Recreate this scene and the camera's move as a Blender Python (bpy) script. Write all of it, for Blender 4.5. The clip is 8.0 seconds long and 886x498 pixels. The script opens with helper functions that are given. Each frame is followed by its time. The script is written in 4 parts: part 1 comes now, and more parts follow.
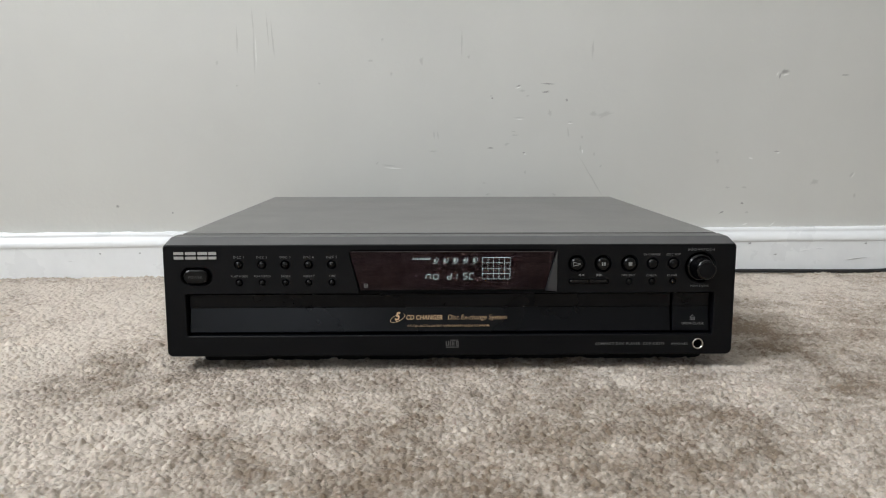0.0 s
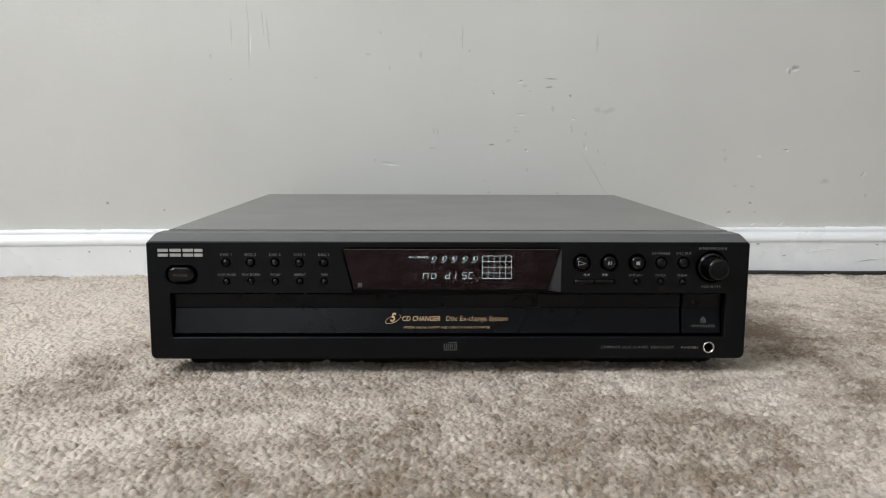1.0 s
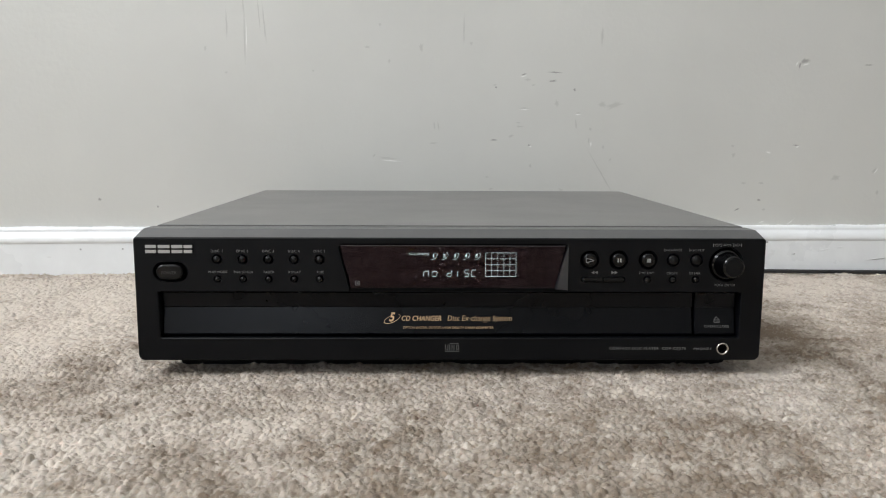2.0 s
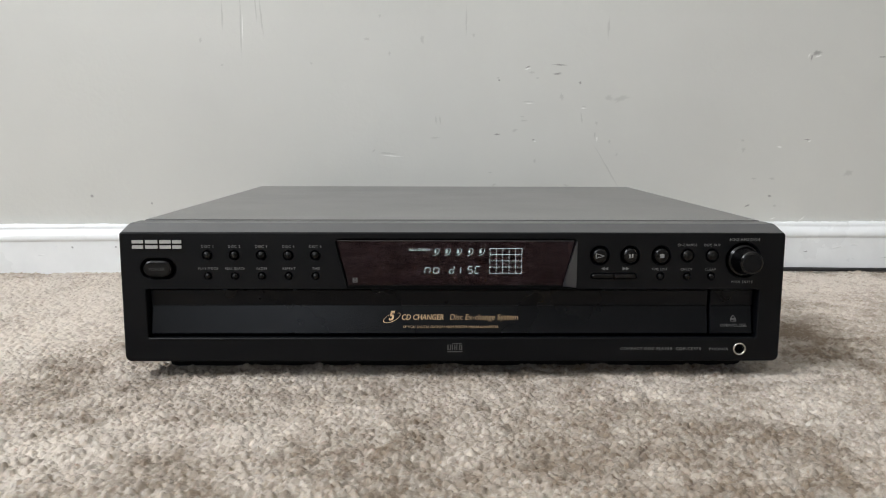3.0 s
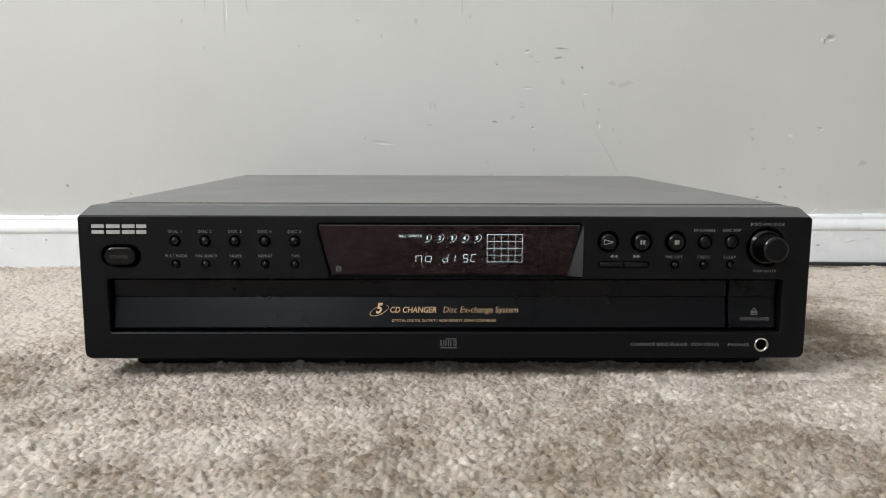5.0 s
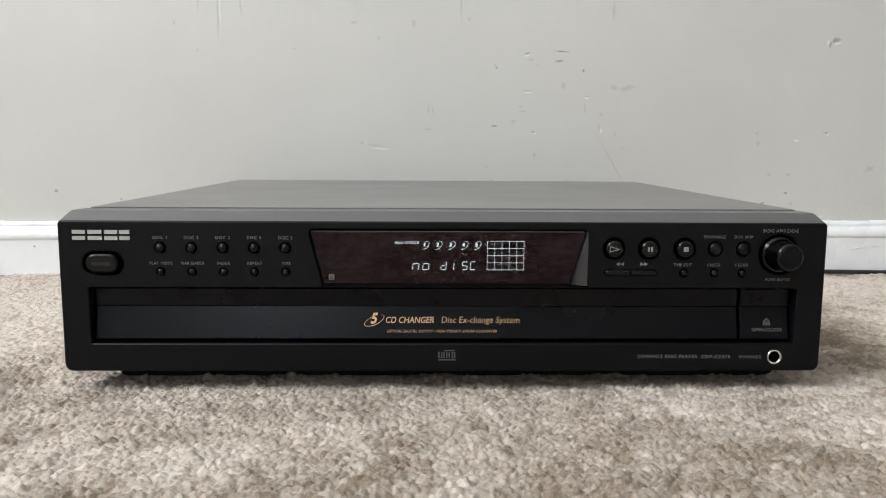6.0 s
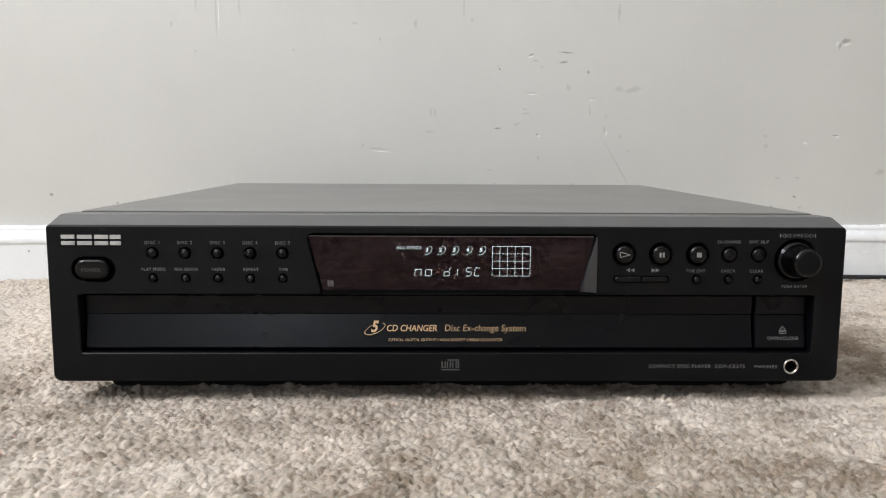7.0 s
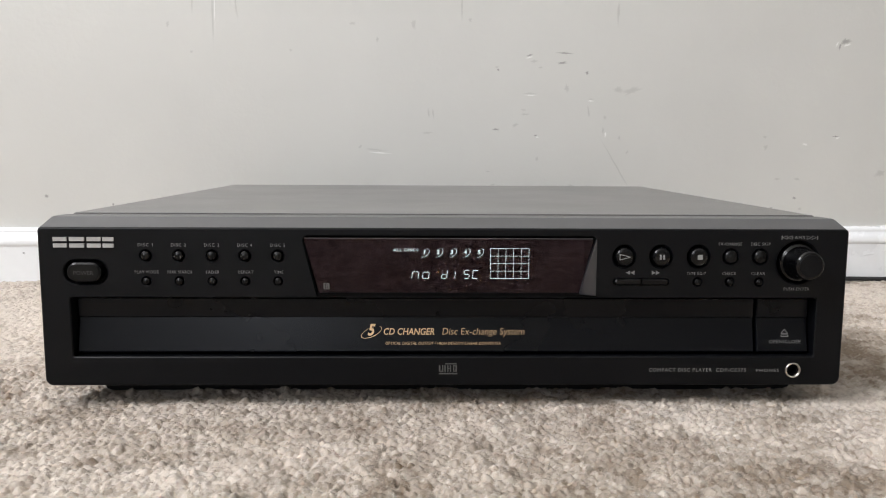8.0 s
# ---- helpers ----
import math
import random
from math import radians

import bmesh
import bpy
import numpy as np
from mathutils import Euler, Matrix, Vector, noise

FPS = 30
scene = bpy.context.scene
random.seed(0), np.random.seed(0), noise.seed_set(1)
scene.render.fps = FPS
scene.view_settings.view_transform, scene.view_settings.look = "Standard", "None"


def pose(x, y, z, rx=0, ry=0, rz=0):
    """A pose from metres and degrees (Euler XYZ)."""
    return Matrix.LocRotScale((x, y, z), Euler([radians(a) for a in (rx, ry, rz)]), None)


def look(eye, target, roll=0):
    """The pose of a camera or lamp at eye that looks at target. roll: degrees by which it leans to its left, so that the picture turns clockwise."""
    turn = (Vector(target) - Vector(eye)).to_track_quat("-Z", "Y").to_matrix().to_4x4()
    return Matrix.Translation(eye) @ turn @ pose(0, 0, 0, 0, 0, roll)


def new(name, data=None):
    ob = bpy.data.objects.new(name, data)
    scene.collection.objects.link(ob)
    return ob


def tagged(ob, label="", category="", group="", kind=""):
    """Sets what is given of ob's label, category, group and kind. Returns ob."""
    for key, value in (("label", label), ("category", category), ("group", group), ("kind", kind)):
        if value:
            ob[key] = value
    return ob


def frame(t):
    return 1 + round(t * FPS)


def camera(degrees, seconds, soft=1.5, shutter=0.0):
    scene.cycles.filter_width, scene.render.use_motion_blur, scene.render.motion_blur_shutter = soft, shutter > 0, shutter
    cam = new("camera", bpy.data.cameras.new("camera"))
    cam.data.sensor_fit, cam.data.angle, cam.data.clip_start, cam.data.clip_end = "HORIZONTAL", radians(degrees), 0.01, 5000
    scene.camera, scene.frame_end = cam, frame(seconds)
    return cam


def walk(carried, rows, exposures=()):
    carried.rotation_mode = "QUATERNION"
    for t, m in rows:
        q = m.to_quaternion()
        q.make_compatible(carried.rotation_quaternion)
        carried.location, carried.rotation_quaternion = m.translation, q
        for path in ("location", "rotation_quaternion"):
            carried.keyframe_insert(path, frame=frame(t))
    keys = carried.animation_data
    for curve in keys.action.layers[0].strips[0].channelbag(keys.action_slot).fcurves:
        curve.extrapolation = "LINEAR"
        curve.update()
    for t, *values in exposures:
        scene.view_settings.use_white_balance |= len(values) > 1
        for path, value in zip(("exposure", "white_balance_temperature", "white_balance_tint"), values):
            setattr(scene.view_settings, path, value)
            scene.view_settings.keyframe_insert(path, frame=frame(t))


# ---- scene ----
cam = camera(61.0, 8.0, soft=1.05)
PATH = [
    (0, (-0.01728, -0.56032, 0.17291), (0.02081, 1.42032, -0.10209), -0.014),
    (0.5, (-0.01600, -0.54763, 0.16979), (0.01923, 1.43337, -0.10296), 0.120),
    (1, (-0.01485, -0.53296, 0.16641), (0.02125, 1.44824, -0.10476), 0.228),
    (1.5, (-0.01518, -0.52101, 0.16353), (0.02141, 1.46010, -0.10823), 0.277),
    (3, (-0.01494, -0.48369, 0.15372), (0.01560, 1.49774, -0.11647), 0.189),
    (3.5, (-0.01501, -0.47256, 0.14977), (0.01437, 1.50862, -0.12243), 0.145),
    (4, (-0.01375, -0.46099, 0.14637), (0.01604, 1.52019, -0.12571), 0.154),
    (4.5, (-0.01241, -0.45023, 0.14193), (0.02139, 1.53091, -0.12994), 0.191),
    (6, (-0.01111, -0.41965, 0.13594), (0.03197, 1.56430, -0.11324), 0.332),
    (6.5, (-0.01173, -0.41023, 0.13604), (0.02854, 1.57454, -0.10702), 0.333),
    (7, (-0.01188, -0.40360, 0.13472), (0.02758, 1.58173, -0.10389), 0.316),
    (7.5, (-0.01247, -0.39935, 0.13356), (0.02873, 1.58633, -0.10181), 0.284),
    (8, (-0.01116, -0.39811, 0.13461), (0.03199, 1.58755, -0.10052), 0.303),
]
walk(cam, [(t, look(eye, target, roll)) for t, eye, target, roll in PATH], [(0, -0.10, 6430, 8.7), (4, 0.04, 6450, 9.2), (6, 0.12, 6480, 9.7), (8, 0.19, 6560, 12.3)])

# ---- light: daylight from one window, closed room ----
world = bpy.data.worlds.new("sky")
scene.world = world
world.use_nodes = True
wn = world.node_tree
sky = wn.nodes.new("ShaderNodeTexSky")
sky.sky_type, sky.sun_disc = "NISHITA", False
sky.sun_elevation, sky.sun_rotation = radians(38), radians(120)
wn.nodes["Background"].inputs["Strength"].default_value = 0.12
wn.links.new(sky.outputs[0], wn.nodes["Background"].inputs["Color"])

# the room: its back wall stands behind the player, turned a little
ROOM = pose(0, 0.4404, 0, 0, 0, 2.90)
RX0, RX1, RY0, RH = -1.55, 4.2, -4.2, 2.45
WIN = (-2.00, -0.45, 1.25, 2.20)  # window in the side wall: along y, then z
WIN2 = (-1.50, -0.80, 0.85, 1.80)  # window in the far wall: along x, then z


def window_lamp(name, x, y0, y1, z0, z1, watts, colour):
    data = bpy.data.lights.new(name, "AREA")
    data.shape, data.size, data.size_y = "RECTANGLE", z1 - z0, y1 - y0
    data.energy, data.color = watts, colour
    ob = new(name, data)
    ob.matrix_world = ROOM @ pose(x, (y0 + y1) / 2, (z0 + z1) / 2, 0, -90, 0)
    return ob


def window_lamp_south(name, y, x0, x1, z0, z1, watts, colour):
    data = bpy.data.lights.new(name, "AREA")
    data.shape, data.size, data.size_y = "RECTANGLE", x1 - x0, z1 - z0
    data.energy, data.color = watts, colour
    ob = new(name, data)
    ob.matrix_world = ROOM @ pose((x0 + x1) / 2, y, (z0 + z1) / 2, 90, 0, 0)
    return ob


window_lamp("daylight", RX0 - 0.03, *WIN, 84, (0.95, 0.975, 1.01))
window_lamp_south("daylight_south", RY0 - 0.03, *WIN2, 12, (0.90, 0.965, 1.06))


# ---- materials ----
def mat(name, colour, rough=0.5, metal=0.0, spec=0.5, vary=0.0, scale=60.0, bump=0.0, bump_scale=400.0, island=0.0, rvary=0.0, detail=4.0):
    m = bpy.data.materials.new(name)
    m.use_nodes = True
    nt = m.node_tree
    bsdf = nt.nodes["Principled BSDF"]
    bsdf.inputs["Roughness"].default_value = rough
    bsdf.inputs["Metallic"].default_value = metal
    bsdf.inputs["Specular IOR Level"].default_value = spec
    bsdf.inputs["Base Color"].default_value = (*colour, 1)
    coord = nt.nodes.new("ShaderNodeTexCoord")

    def tex(s, d=detail, r=0.55):
        n = nt.nodes.new("ShaderNodeTexNoise")
        n.inputs["Scale"].default_value, n.inputs["Detail"].default_value, n.inputs["Roughness"].default_value = s, d, r
        nt.links.new(coord.outputs["Object"], n.inputs["Vector"])
        return n

    def span(src, lo, hi, a=0.3, b=0.7):
        n = nt.nodes.new("ShaderNodeMapRange")
        n.inputs["From Min"].default_value, n.inputs["From Max"].default_value = a, b
        n.inputs["To Min"].default_value, n.inputs["To Max"].default_value = lo, hi
        nt.links.new(src, n.inputs["Value"])
        return n.outputs[0]

    value = None
    if vary:
        value = span(tex(scale).outputs[0], 1 - vary, 1 + vary)
    if island:
        geo = nt.nodes.new("ShaderNodeNewGeometry")
        v2 = span(geo.outputs["Random Per Island"], 1 - island, 1 + island, 0, 1)
        if value is None:
            value = v2
        else:
            mul = nt.nodes.new("ShaderNodeMath")
            mul.operation = "MULTIPLY"
            nt.links.new(value, mul.inputs[0]), nt.links.new(v2, mul.inputs[1])
            value = mul.outputs[0]
    if value is not None:
        hsv = nt.nodes.new("ShaderNodeHueSaturation")
        hsv.inputs["Color"].default_value = (*colour, 1)
        nt.links.new(value, hsv.inputs["Value"])
        nt.links.new(hsv.outputs[0], bsdf.inputs["Base Color"])
    if rvary:
        nt.links.new(span(tex(scale * 0.6).outputs[0], rough - rvary, rough + rvary), bsdf.inputs["Roughness"])
    if bump:
        b = nt.nodes.new("ShaderNodeBump")
        b.inputs["Strength"].default_value, b.inputs["Distance"].default_value = 1.0, bump
        nt.links.new(tex(bump_scale, 3.0).outputs[0], b.inputs["Height"])
        nt.links.new(b.outputs[0], bsdf.inputs["Normal"])
    return m


def glow(name, colour, strength):
    m = bpy.data.materials.new(name)
    m.use_nodes = True
    bsdf = m.node_tree.nodes["Principled BSDF"]
    bsdf.inputs["Base Color"].default_value = (0.02, 0.02, 0.02, 1)
    bsdf.inputs["Emission Color"].default_value = (*colour, 1)
    bsdf.inputs["Emission Strength"].default_value = strength
    return m


def smoked_glass():
    m = bpy.data.materials.new("smoked_glass")
    m.use_nodes = True
    nt = m.node_tree
    nt.nodes.remove(nt.nodes["Principled BSDF"])
    out = nt.nodes["Material Output"]
    clear, gloss, both, fres = (nt.nodes.new("ShaderNode" + n) for n in ("BsdfTransparent", "BsdfGlossy", "MixShader", "Fresnel"))
    clear.inputs["Color"].default_value = (0.215, 0.18, 0.19, 1)
    gloss.inputs["Roughness"].default_value = 0.02
    fres.inputs["IOR"].default_value = 1.5
    gloss.inputs["Color"].default_value = (0.86, 0.66, 0.74, 1)
    coord = nt.nodes.new("ShaderNodeTexCoord")
    # mottled gloss colour stands in for the carpet mirrored in the pane
    carpet_mottle, span, mix = (nt.nodes.new("ShaderNode" + n) for n in ("TexNoise", "MapRange", "Mix"))
    carpet_mottle.inputs["Scale"].default_value, carpet_mottle.inputs["Detail"].default_value, carpet_mottle.inputs["Distortion"].default_value = 480.0, 3.0, 0.6
    span.inputs["From Min"].default_value, span.inputs["From Max"].default_value = 0.36, 0.64
    mix.data_type = "RGBA"
    mix.inputs[6].default_value, mix.inputs[7].default_value = (0.44, 0.30, 0.39, 1), (1.0, 0.78, 0.91, 1)
    streak = nt.nodes.new("ShaderNodeMapping")
    streak.inputs["Scale"].default_value = (0.72, 1.0, 1.0)
    nt.links.new(coord.outputs["Object"], streak.inputs["Vector"]), nt.links.new(streak.outputs[0], carpet_mottle.inputs["Vector"]), nt.links.new(carpet_mottle.outputs[0], span.inputs["Value"])
    nt.links.new(span.outputs[0], mix.inputs[0]), nt.links.new(mix.outputs[2], gloss.inputs["Color"])
    nt.links.new(fres.outputs[0], both.inputs[0])
    nt.links.new(clear.outputs[0], both.inputs[1]), nt.links.new(gloss.outputs[0], both.inputs[2])
    nt.links.new(both.outputs[0], out.inputs["Surface"])
    return m


M_WALL = mat("wall_paint", (0.615, 0.609, 0.576), 0.55, vary=0.04, scale=4.0, bump=0.00025, bump_scale=160, rvary=0.06)


def worn(name, paint, worn_colour, rough, vary, scale, bump, bump_scale, much=1.0):
    """The paint of a surface with a worn colour showing through where its mesh says so."""
    m = mat(name, paint, rough, vary=vary, scale=scale, bump=bump, bump_scale=bump_scale, rvary=0.06)
    nt = m.node_tree
    bsdf = nt.nodes["Principled BSDF"]
    clean = bsdf.inputs["Base Color"].links[0].from_socket
    wear, mul, mix = (nt.nodes.new("ShaderNode" + n) for n in ("Attribute", "Math", "Mix"))
    wear.attribute_name = "wear"
    mul.operation, mul.inputs[1].default_value = "MULTIPLY", much
    mix.data_type = "RGBA"
    mix.inputs[7].default_value = (*worn_colour, 1)
    nt.links.new(wear.outputs["Fac"], mul.inputs[0]), nt.links.new(mul.outputs[0], mix.inputs[0])
    nt.links.new(clean, mix.inputs[6]), nt.links.new(mix.outputs[2], bsdf.inputs["Base Color"])
    return m


WALL = ((0.615, 0.609, 0.576), 0.55, 0.04, 4.0, 0.00025, 160)
TRIM = ((0.862, 0.874, 0.882), 0.32, 0.03, 25, 0.0002, 90)
# these three also colour in the shaded and lit sides of dents
M_SCUFF_DENT = worn("scuff_and_dent_shade", WALL[0], (0.33, 0.322, 0.305), *WALL[1:])
M_FAINT = worn("rub_and_dent_shade", WALL[0], (0.50, 0.493, 0.465), *WALL[1:], 0.8)
M_CHIP_DENT = worn("chip_and_dent_light", WALL[0], (0.82, 0.815, 0.79), *WALL[1:])
M_TRIM_SCUFF = worn("scuffed_trim_paint", TRIM[0], (0.30, 0.30, 0.30), *TRIM[1:], 0.9)
M_TRIM_FAINT = worn("rubbed_trim_paint", TRIM[0], (0.62, 0.62, 0.62), *TRIM[1:], 0.3)
M_TRIM = mat("trim_paint", (0.862, 0.874, 0.882), 0.32, vary=0.03, scale=25, bump=0.0002, bump_scale=90, rvary=0.08)
M_CEIL = mat("ceiling_paint", (0.78, 0.77, 0.74), 0.8, vary=0.02, scale=5, bump=0.0004, bump_scale=120)
def carpet_mat(name, dark, light, rough, spec, bump, bump_scale, island=0.0, soft=0.0):
    """Wool-like pile: warm dark and pale tones mixed in cloudy patches of two sizes."""
    m = mat(name, light, rough, spec=spec, bump=bump, bump_scale=bump_scale)
    nt = m.node_tree
    coord = nt.nodes["Texture Coordinate"]
    total = None
    for scale, detail, weight in ((7.0, 3.0, 0.30), (26.0, 4.0, 0.42), (110.0, 3.0, 0.36)):
        n = nt.nodes.new("ShaderNodeTexNoise")
        n.inputs["Scale"].default_value, n.inputs["Detail"].default_value, n.inputs["Distortion"].default_value = scale, detail, 0.7
        nt.links.new(coord.outputs["Object"], n.inputs["Vector"])
        mul = nt.nodes.new("ShaderNodeMath")
        mul.operation = "MULTIPLY_ADD"
        mul.inputs[1].default_value, mul.inputs[2].default_value = weight, -weight * 0.5
        nt.links.new(n.outputs[0], mul.inputs[0])
        if total is None:
            total = mul.outputs[0]
        else:
            add = nt.nodes.new("ShaderNodeMath")
            nt.links.new(total, add.inputs[0]), nt.links.new(mul.outputs[0], add.inputs[1])
            total = add.outputs[0]
    nap_light = nt.nodes.new("ShaderNodeAttribute")  # brushed lean, light and shade painted in as paler or browner pile
    nap_light.attribute_name = "nap_light"
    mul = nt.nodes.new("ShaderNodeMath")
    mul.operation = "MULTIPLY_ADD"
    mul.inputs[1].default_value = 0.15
    nt.links.new(nap_light.outputs["Fac"], mul.inputs[0]), nt.links.new(total, mul.inputs[2])
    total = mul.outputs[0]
    if island:
        geo = nt.nodes.new("ShaderNodeNewGeometry")
        mul = nt.nodes.new("ShaderNodeMath")
        mul.operation = "MULTIPLY_ADD"
        mul.inputs[1].default_value = island
        nt.links.new(geo.outputs["Random Per Island"], mul.inputs[0]), nt.links.new(total, mul.inputs[2])
        total = mul.outputs[0]
    span = nt.nodes.new("ShaderNodeMapRange")
    span.inputs["From Min"].default_value, span.inputs["From Max"].default_value = -0.15, 0.15 + island
    mix = nt.nodes.new("ShaderNodeMix")
    mix.data_type = "RGBA"
    nt.links.new(total, span.inputs["Value"]), nt.links.new(span.outputs[0], mix.inputs[0])
    mix.inputs[6].default_value, mix.inputs[7].default_value = (*dark, 1), (*light, 1)
    bsdf = nt.nodes["Principled BSDF"]
    nt.links.new(mix.outputs[2], bsdf.inputs["Base Color"])
    if soft:  # light seeps a little way through the yarn
        bsdf.subsurface_method = "BURLEY"
        bsdf.inputs["Subsurface Weight"].default_value = soft
        bsdf.inputs["Subsurface Radius"].default_value = (1.0, 0.82, 0.66)
        bsdf.inputs["Subsurface Scale"].default_value = 0.0016
    return m


M_BACKING = carpet_mat("carpet_field", (0.25, 0.204, 0.162), (0.575, 0.518, 0.457), 0.95, 0.1, 0.004, 150)
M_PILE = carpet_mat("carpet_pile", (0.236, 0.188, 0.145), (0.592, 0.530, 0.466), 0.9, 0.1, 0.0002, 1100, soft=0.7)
M_WISP = carpet_mat("carpet_fibre", (0.256, 0.206, 0.161), (0.650, 0.586, 0.520), 0.75, 0.15, 0.0, 400, island=0.05, soft=0.7)
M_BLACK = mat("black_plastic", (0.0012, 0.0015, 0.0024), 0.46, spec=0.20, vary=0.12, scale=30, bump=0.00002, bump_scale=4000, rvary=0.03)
# dull near-black that paints shade into gaps and recesses
M_DARK = mat("cavity_shade", (0.0025, 0.0025, 0.0025), 0.75, spec=0.06)
# panel black made paler and shinier, painting in the daylight the cheek reflects
M_CHEEK = mat("lit_cheek_black", (0.018, 0.018, 0.020), 0.3, spec=0.8)
# the front's black plastic again, lightened to paint in the light it catches
M_SHEEN = mat("sheen_lifted_plastic", (0.084, 0.083, 0.083), 0.38, spec=0.6, vary=0.06, scale=30, bump=0.00002, bump_scale=4000)
# black paint raised to grey, standing in for the wall's reflection
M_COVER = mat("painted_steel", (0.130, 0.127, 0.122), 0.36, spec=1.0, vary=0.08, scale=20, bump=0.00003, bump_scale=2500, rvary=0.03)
M_DRAWER = mat("satin_drawer", (0.0022, 0.0025, 0.0037), 0.28, spec=0.19, vary=0.1, scale=25, rvary=0.03)
M_BUTTON = mat("button_plastic", (0.0014, 0.0014, 0.0016), 0.30, spec=0.28, bump=0.00001, bump_scale=5000)
M_GLOSS = mat("gloss_button_plastic", (0.0012, 0.0013, 0.0017), 0.22, spec=0.34)
M_KNOB = mat("knob_plastic", (0.001, 0.001, 0.0013), 0.13, spec=0.46)
M_PRINT = mat("grey_print", (0.225, 0.225, 0.22), 0.5, vary=0.1, scale=900)
M_DIM = mat("dim_print", (0.060, 0.060, 0.060), 0.5, vary=0.1, scale=900)
M_MARK = mat("mark_print", (0.105, 0.105, 0.102), 0.5, vary=0.1, scale=900)
M_GOLD = mat("gold_print", (0.68, 0.46, 0.255), 0.45, vary=0.06, scale=900)
M_SILVER = mat("silver_badge", (0.50, 0.50, 0.49), 0.35, metal=0.4, vary=0.05, scale=600)
M_CHROME = mat("nickel_ring", (0.62, 0.60, 0.56), 0.22, metal=1.0, vary=0.06, scale=500)
M_RUBBER = mat("rubber", (0.012, 0.012, 0.012), 0.8, spec=0.2, bump=0.00005, bump_scale=1500)
M_CABLE = mat("cable_sheath", (0.02, 0.02, 0.021), 0.45, vary=0.15, scale=80)
M_BOARD = mat("display_board", (0.014, 0.006, 0.008), 0.9, spec=0.03)
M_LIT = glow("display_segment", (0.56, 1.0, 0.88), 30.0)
M_GLASS = smoked_glass()
M_FRAME = mat("window_frame_paint", (0.8, 0.8, 0.78), 0.4)


# ---- building helpers ----
def mesh_of(bm, name, material, smooth=False):
    me = bpy.data.meshes.new(name)
    bm.to_mesh(me)
    bm.free()
    me.materials.append(material)
    if smooth:
        for p in me.polygons:
            p.use_smooth = True
    return me


def part(name, bm, material, parent, label="", smooth=False):
    ob = new(name, mesh_of(bm, name, material, smooth))
    ob.parent = parent
    if label:
        ob["label"] = label
    return ob


def structure(name, bm, material, label, category, m=None, smooth=False):
    ob = new(name, mesh_of(bm, name, material, smooth))
    if m is not None:
        ob.matrix_world = m
    return tagged(ob, label, category, kind="structure")


def box(bm, x0, x1, y0, y1, z0, z1):
    v = [bm.verts.new(p) for p in ((x0, y0, z0), (x1, y0, z0), (x1, y1, z0), (x0, y1, z0), (x0, y0, z1), (x1, y0, z1), (x1, y1, z1), (x0, y1, z1))]
    for f in ((3, 2, 1, 0), (4, 5, 6, 7), (0, 1, 5, 4), (1, 2, 6, 5), (2, 3, 7, 6), (3, 0, 4, 7)):
        bm.faces.new([v[i] for i in f])
    return v


def bevel_all(bm, width, segments=2):
    bmesh.ops.bevel(bm, geom=list(bm.edges), offset=width, segments=segments, affect="EDGES", profile=0.5)


def rounded(points, radii, steps=5):
    """A closed outline with its corners rounded, counter-clockwise as given."""
    out, n = [], len(points)
    for i in range(n):
        p, a, b = Vector(points[i]), Vector(points[i - 1]), Vector(points[(i + 1) % n])
        r = radii[i] if isinstance(radii, (list, tuple)) else radii
        u, v = (a - p).normalized(), (b - p).normalized()
        half = u.angle(v) / 2
        if r <= 0 or half > 1.56:
            out += [tuple(p)] * (steps + 1 if r > 0 else 1)
            continue
        cut = r / math.tan(half)
        centre = p + (u + v).normalized() * (r / math.sin(half))
        s, e = p + u * cut - centre, p + v * cut - centre
        turn = s.angle_signed(e)
        for k in range(steps + 1):
            w = s.copy()
            w.rotate(Matrix.Rotation(-turn * k / steps, 2))
            out.append(tuple(centre + w))
    return out


def circle(x, z, r, n=28):
    return [(x + r * math.cos(2 * math.pi * k / n), z + r * math.sin(2 * math.pi * k / n)) for k in range(n)]


def stadium(x0, x1, z0, z1, steps=8):
    r = (z1 - z0) / 2 - 1e-5
    return rounded([(x0, z0), (x1, z0), (x1, z1), (x0, z1)], r, steps)


def loop(bm, outline, y):
    """Outline (x, z) as a ring of verts at depth y (a number or a function of x, z)."""
    return [bm.verts.new((x, y(x, z) if callable(y) else y, z)) for x, z in outline]


def ring(bm, a, b):
    for i in range(len(a)):
        j = (i + 1) % len(a)
        bm.faces.new((a[i], a[j], b[j], b[i]))


def ring_edges(bm, verts):
    return [bm.edges.get((verts[i], verts[(i + 1) % len(verts)])) or bm.edges.new((verts[i], verts[(i + 1) % len(verts)])) for i in range(len(verts))]


def lathe(bm, x, z, profile, n=32, squash=1.0):
    """Turns (radius, y) points about the axis through (x, z) that runs along y; closes the first and last by a fan."""
    rings = [[bm.verts.new((x + r * math.cos(2 * math.pi * k / n), y, z + squash * r * math.sin(2 * math.pi * k / n))) for k in range(n)] for r, y in profile]
    for a, b in zip(rings, rings[1:]):
        ring(bm, a, b)
    for some, flip in ((rings[0], False), (rings[-1], True)):
        bm.faces.new(some if flip else some[::-1])


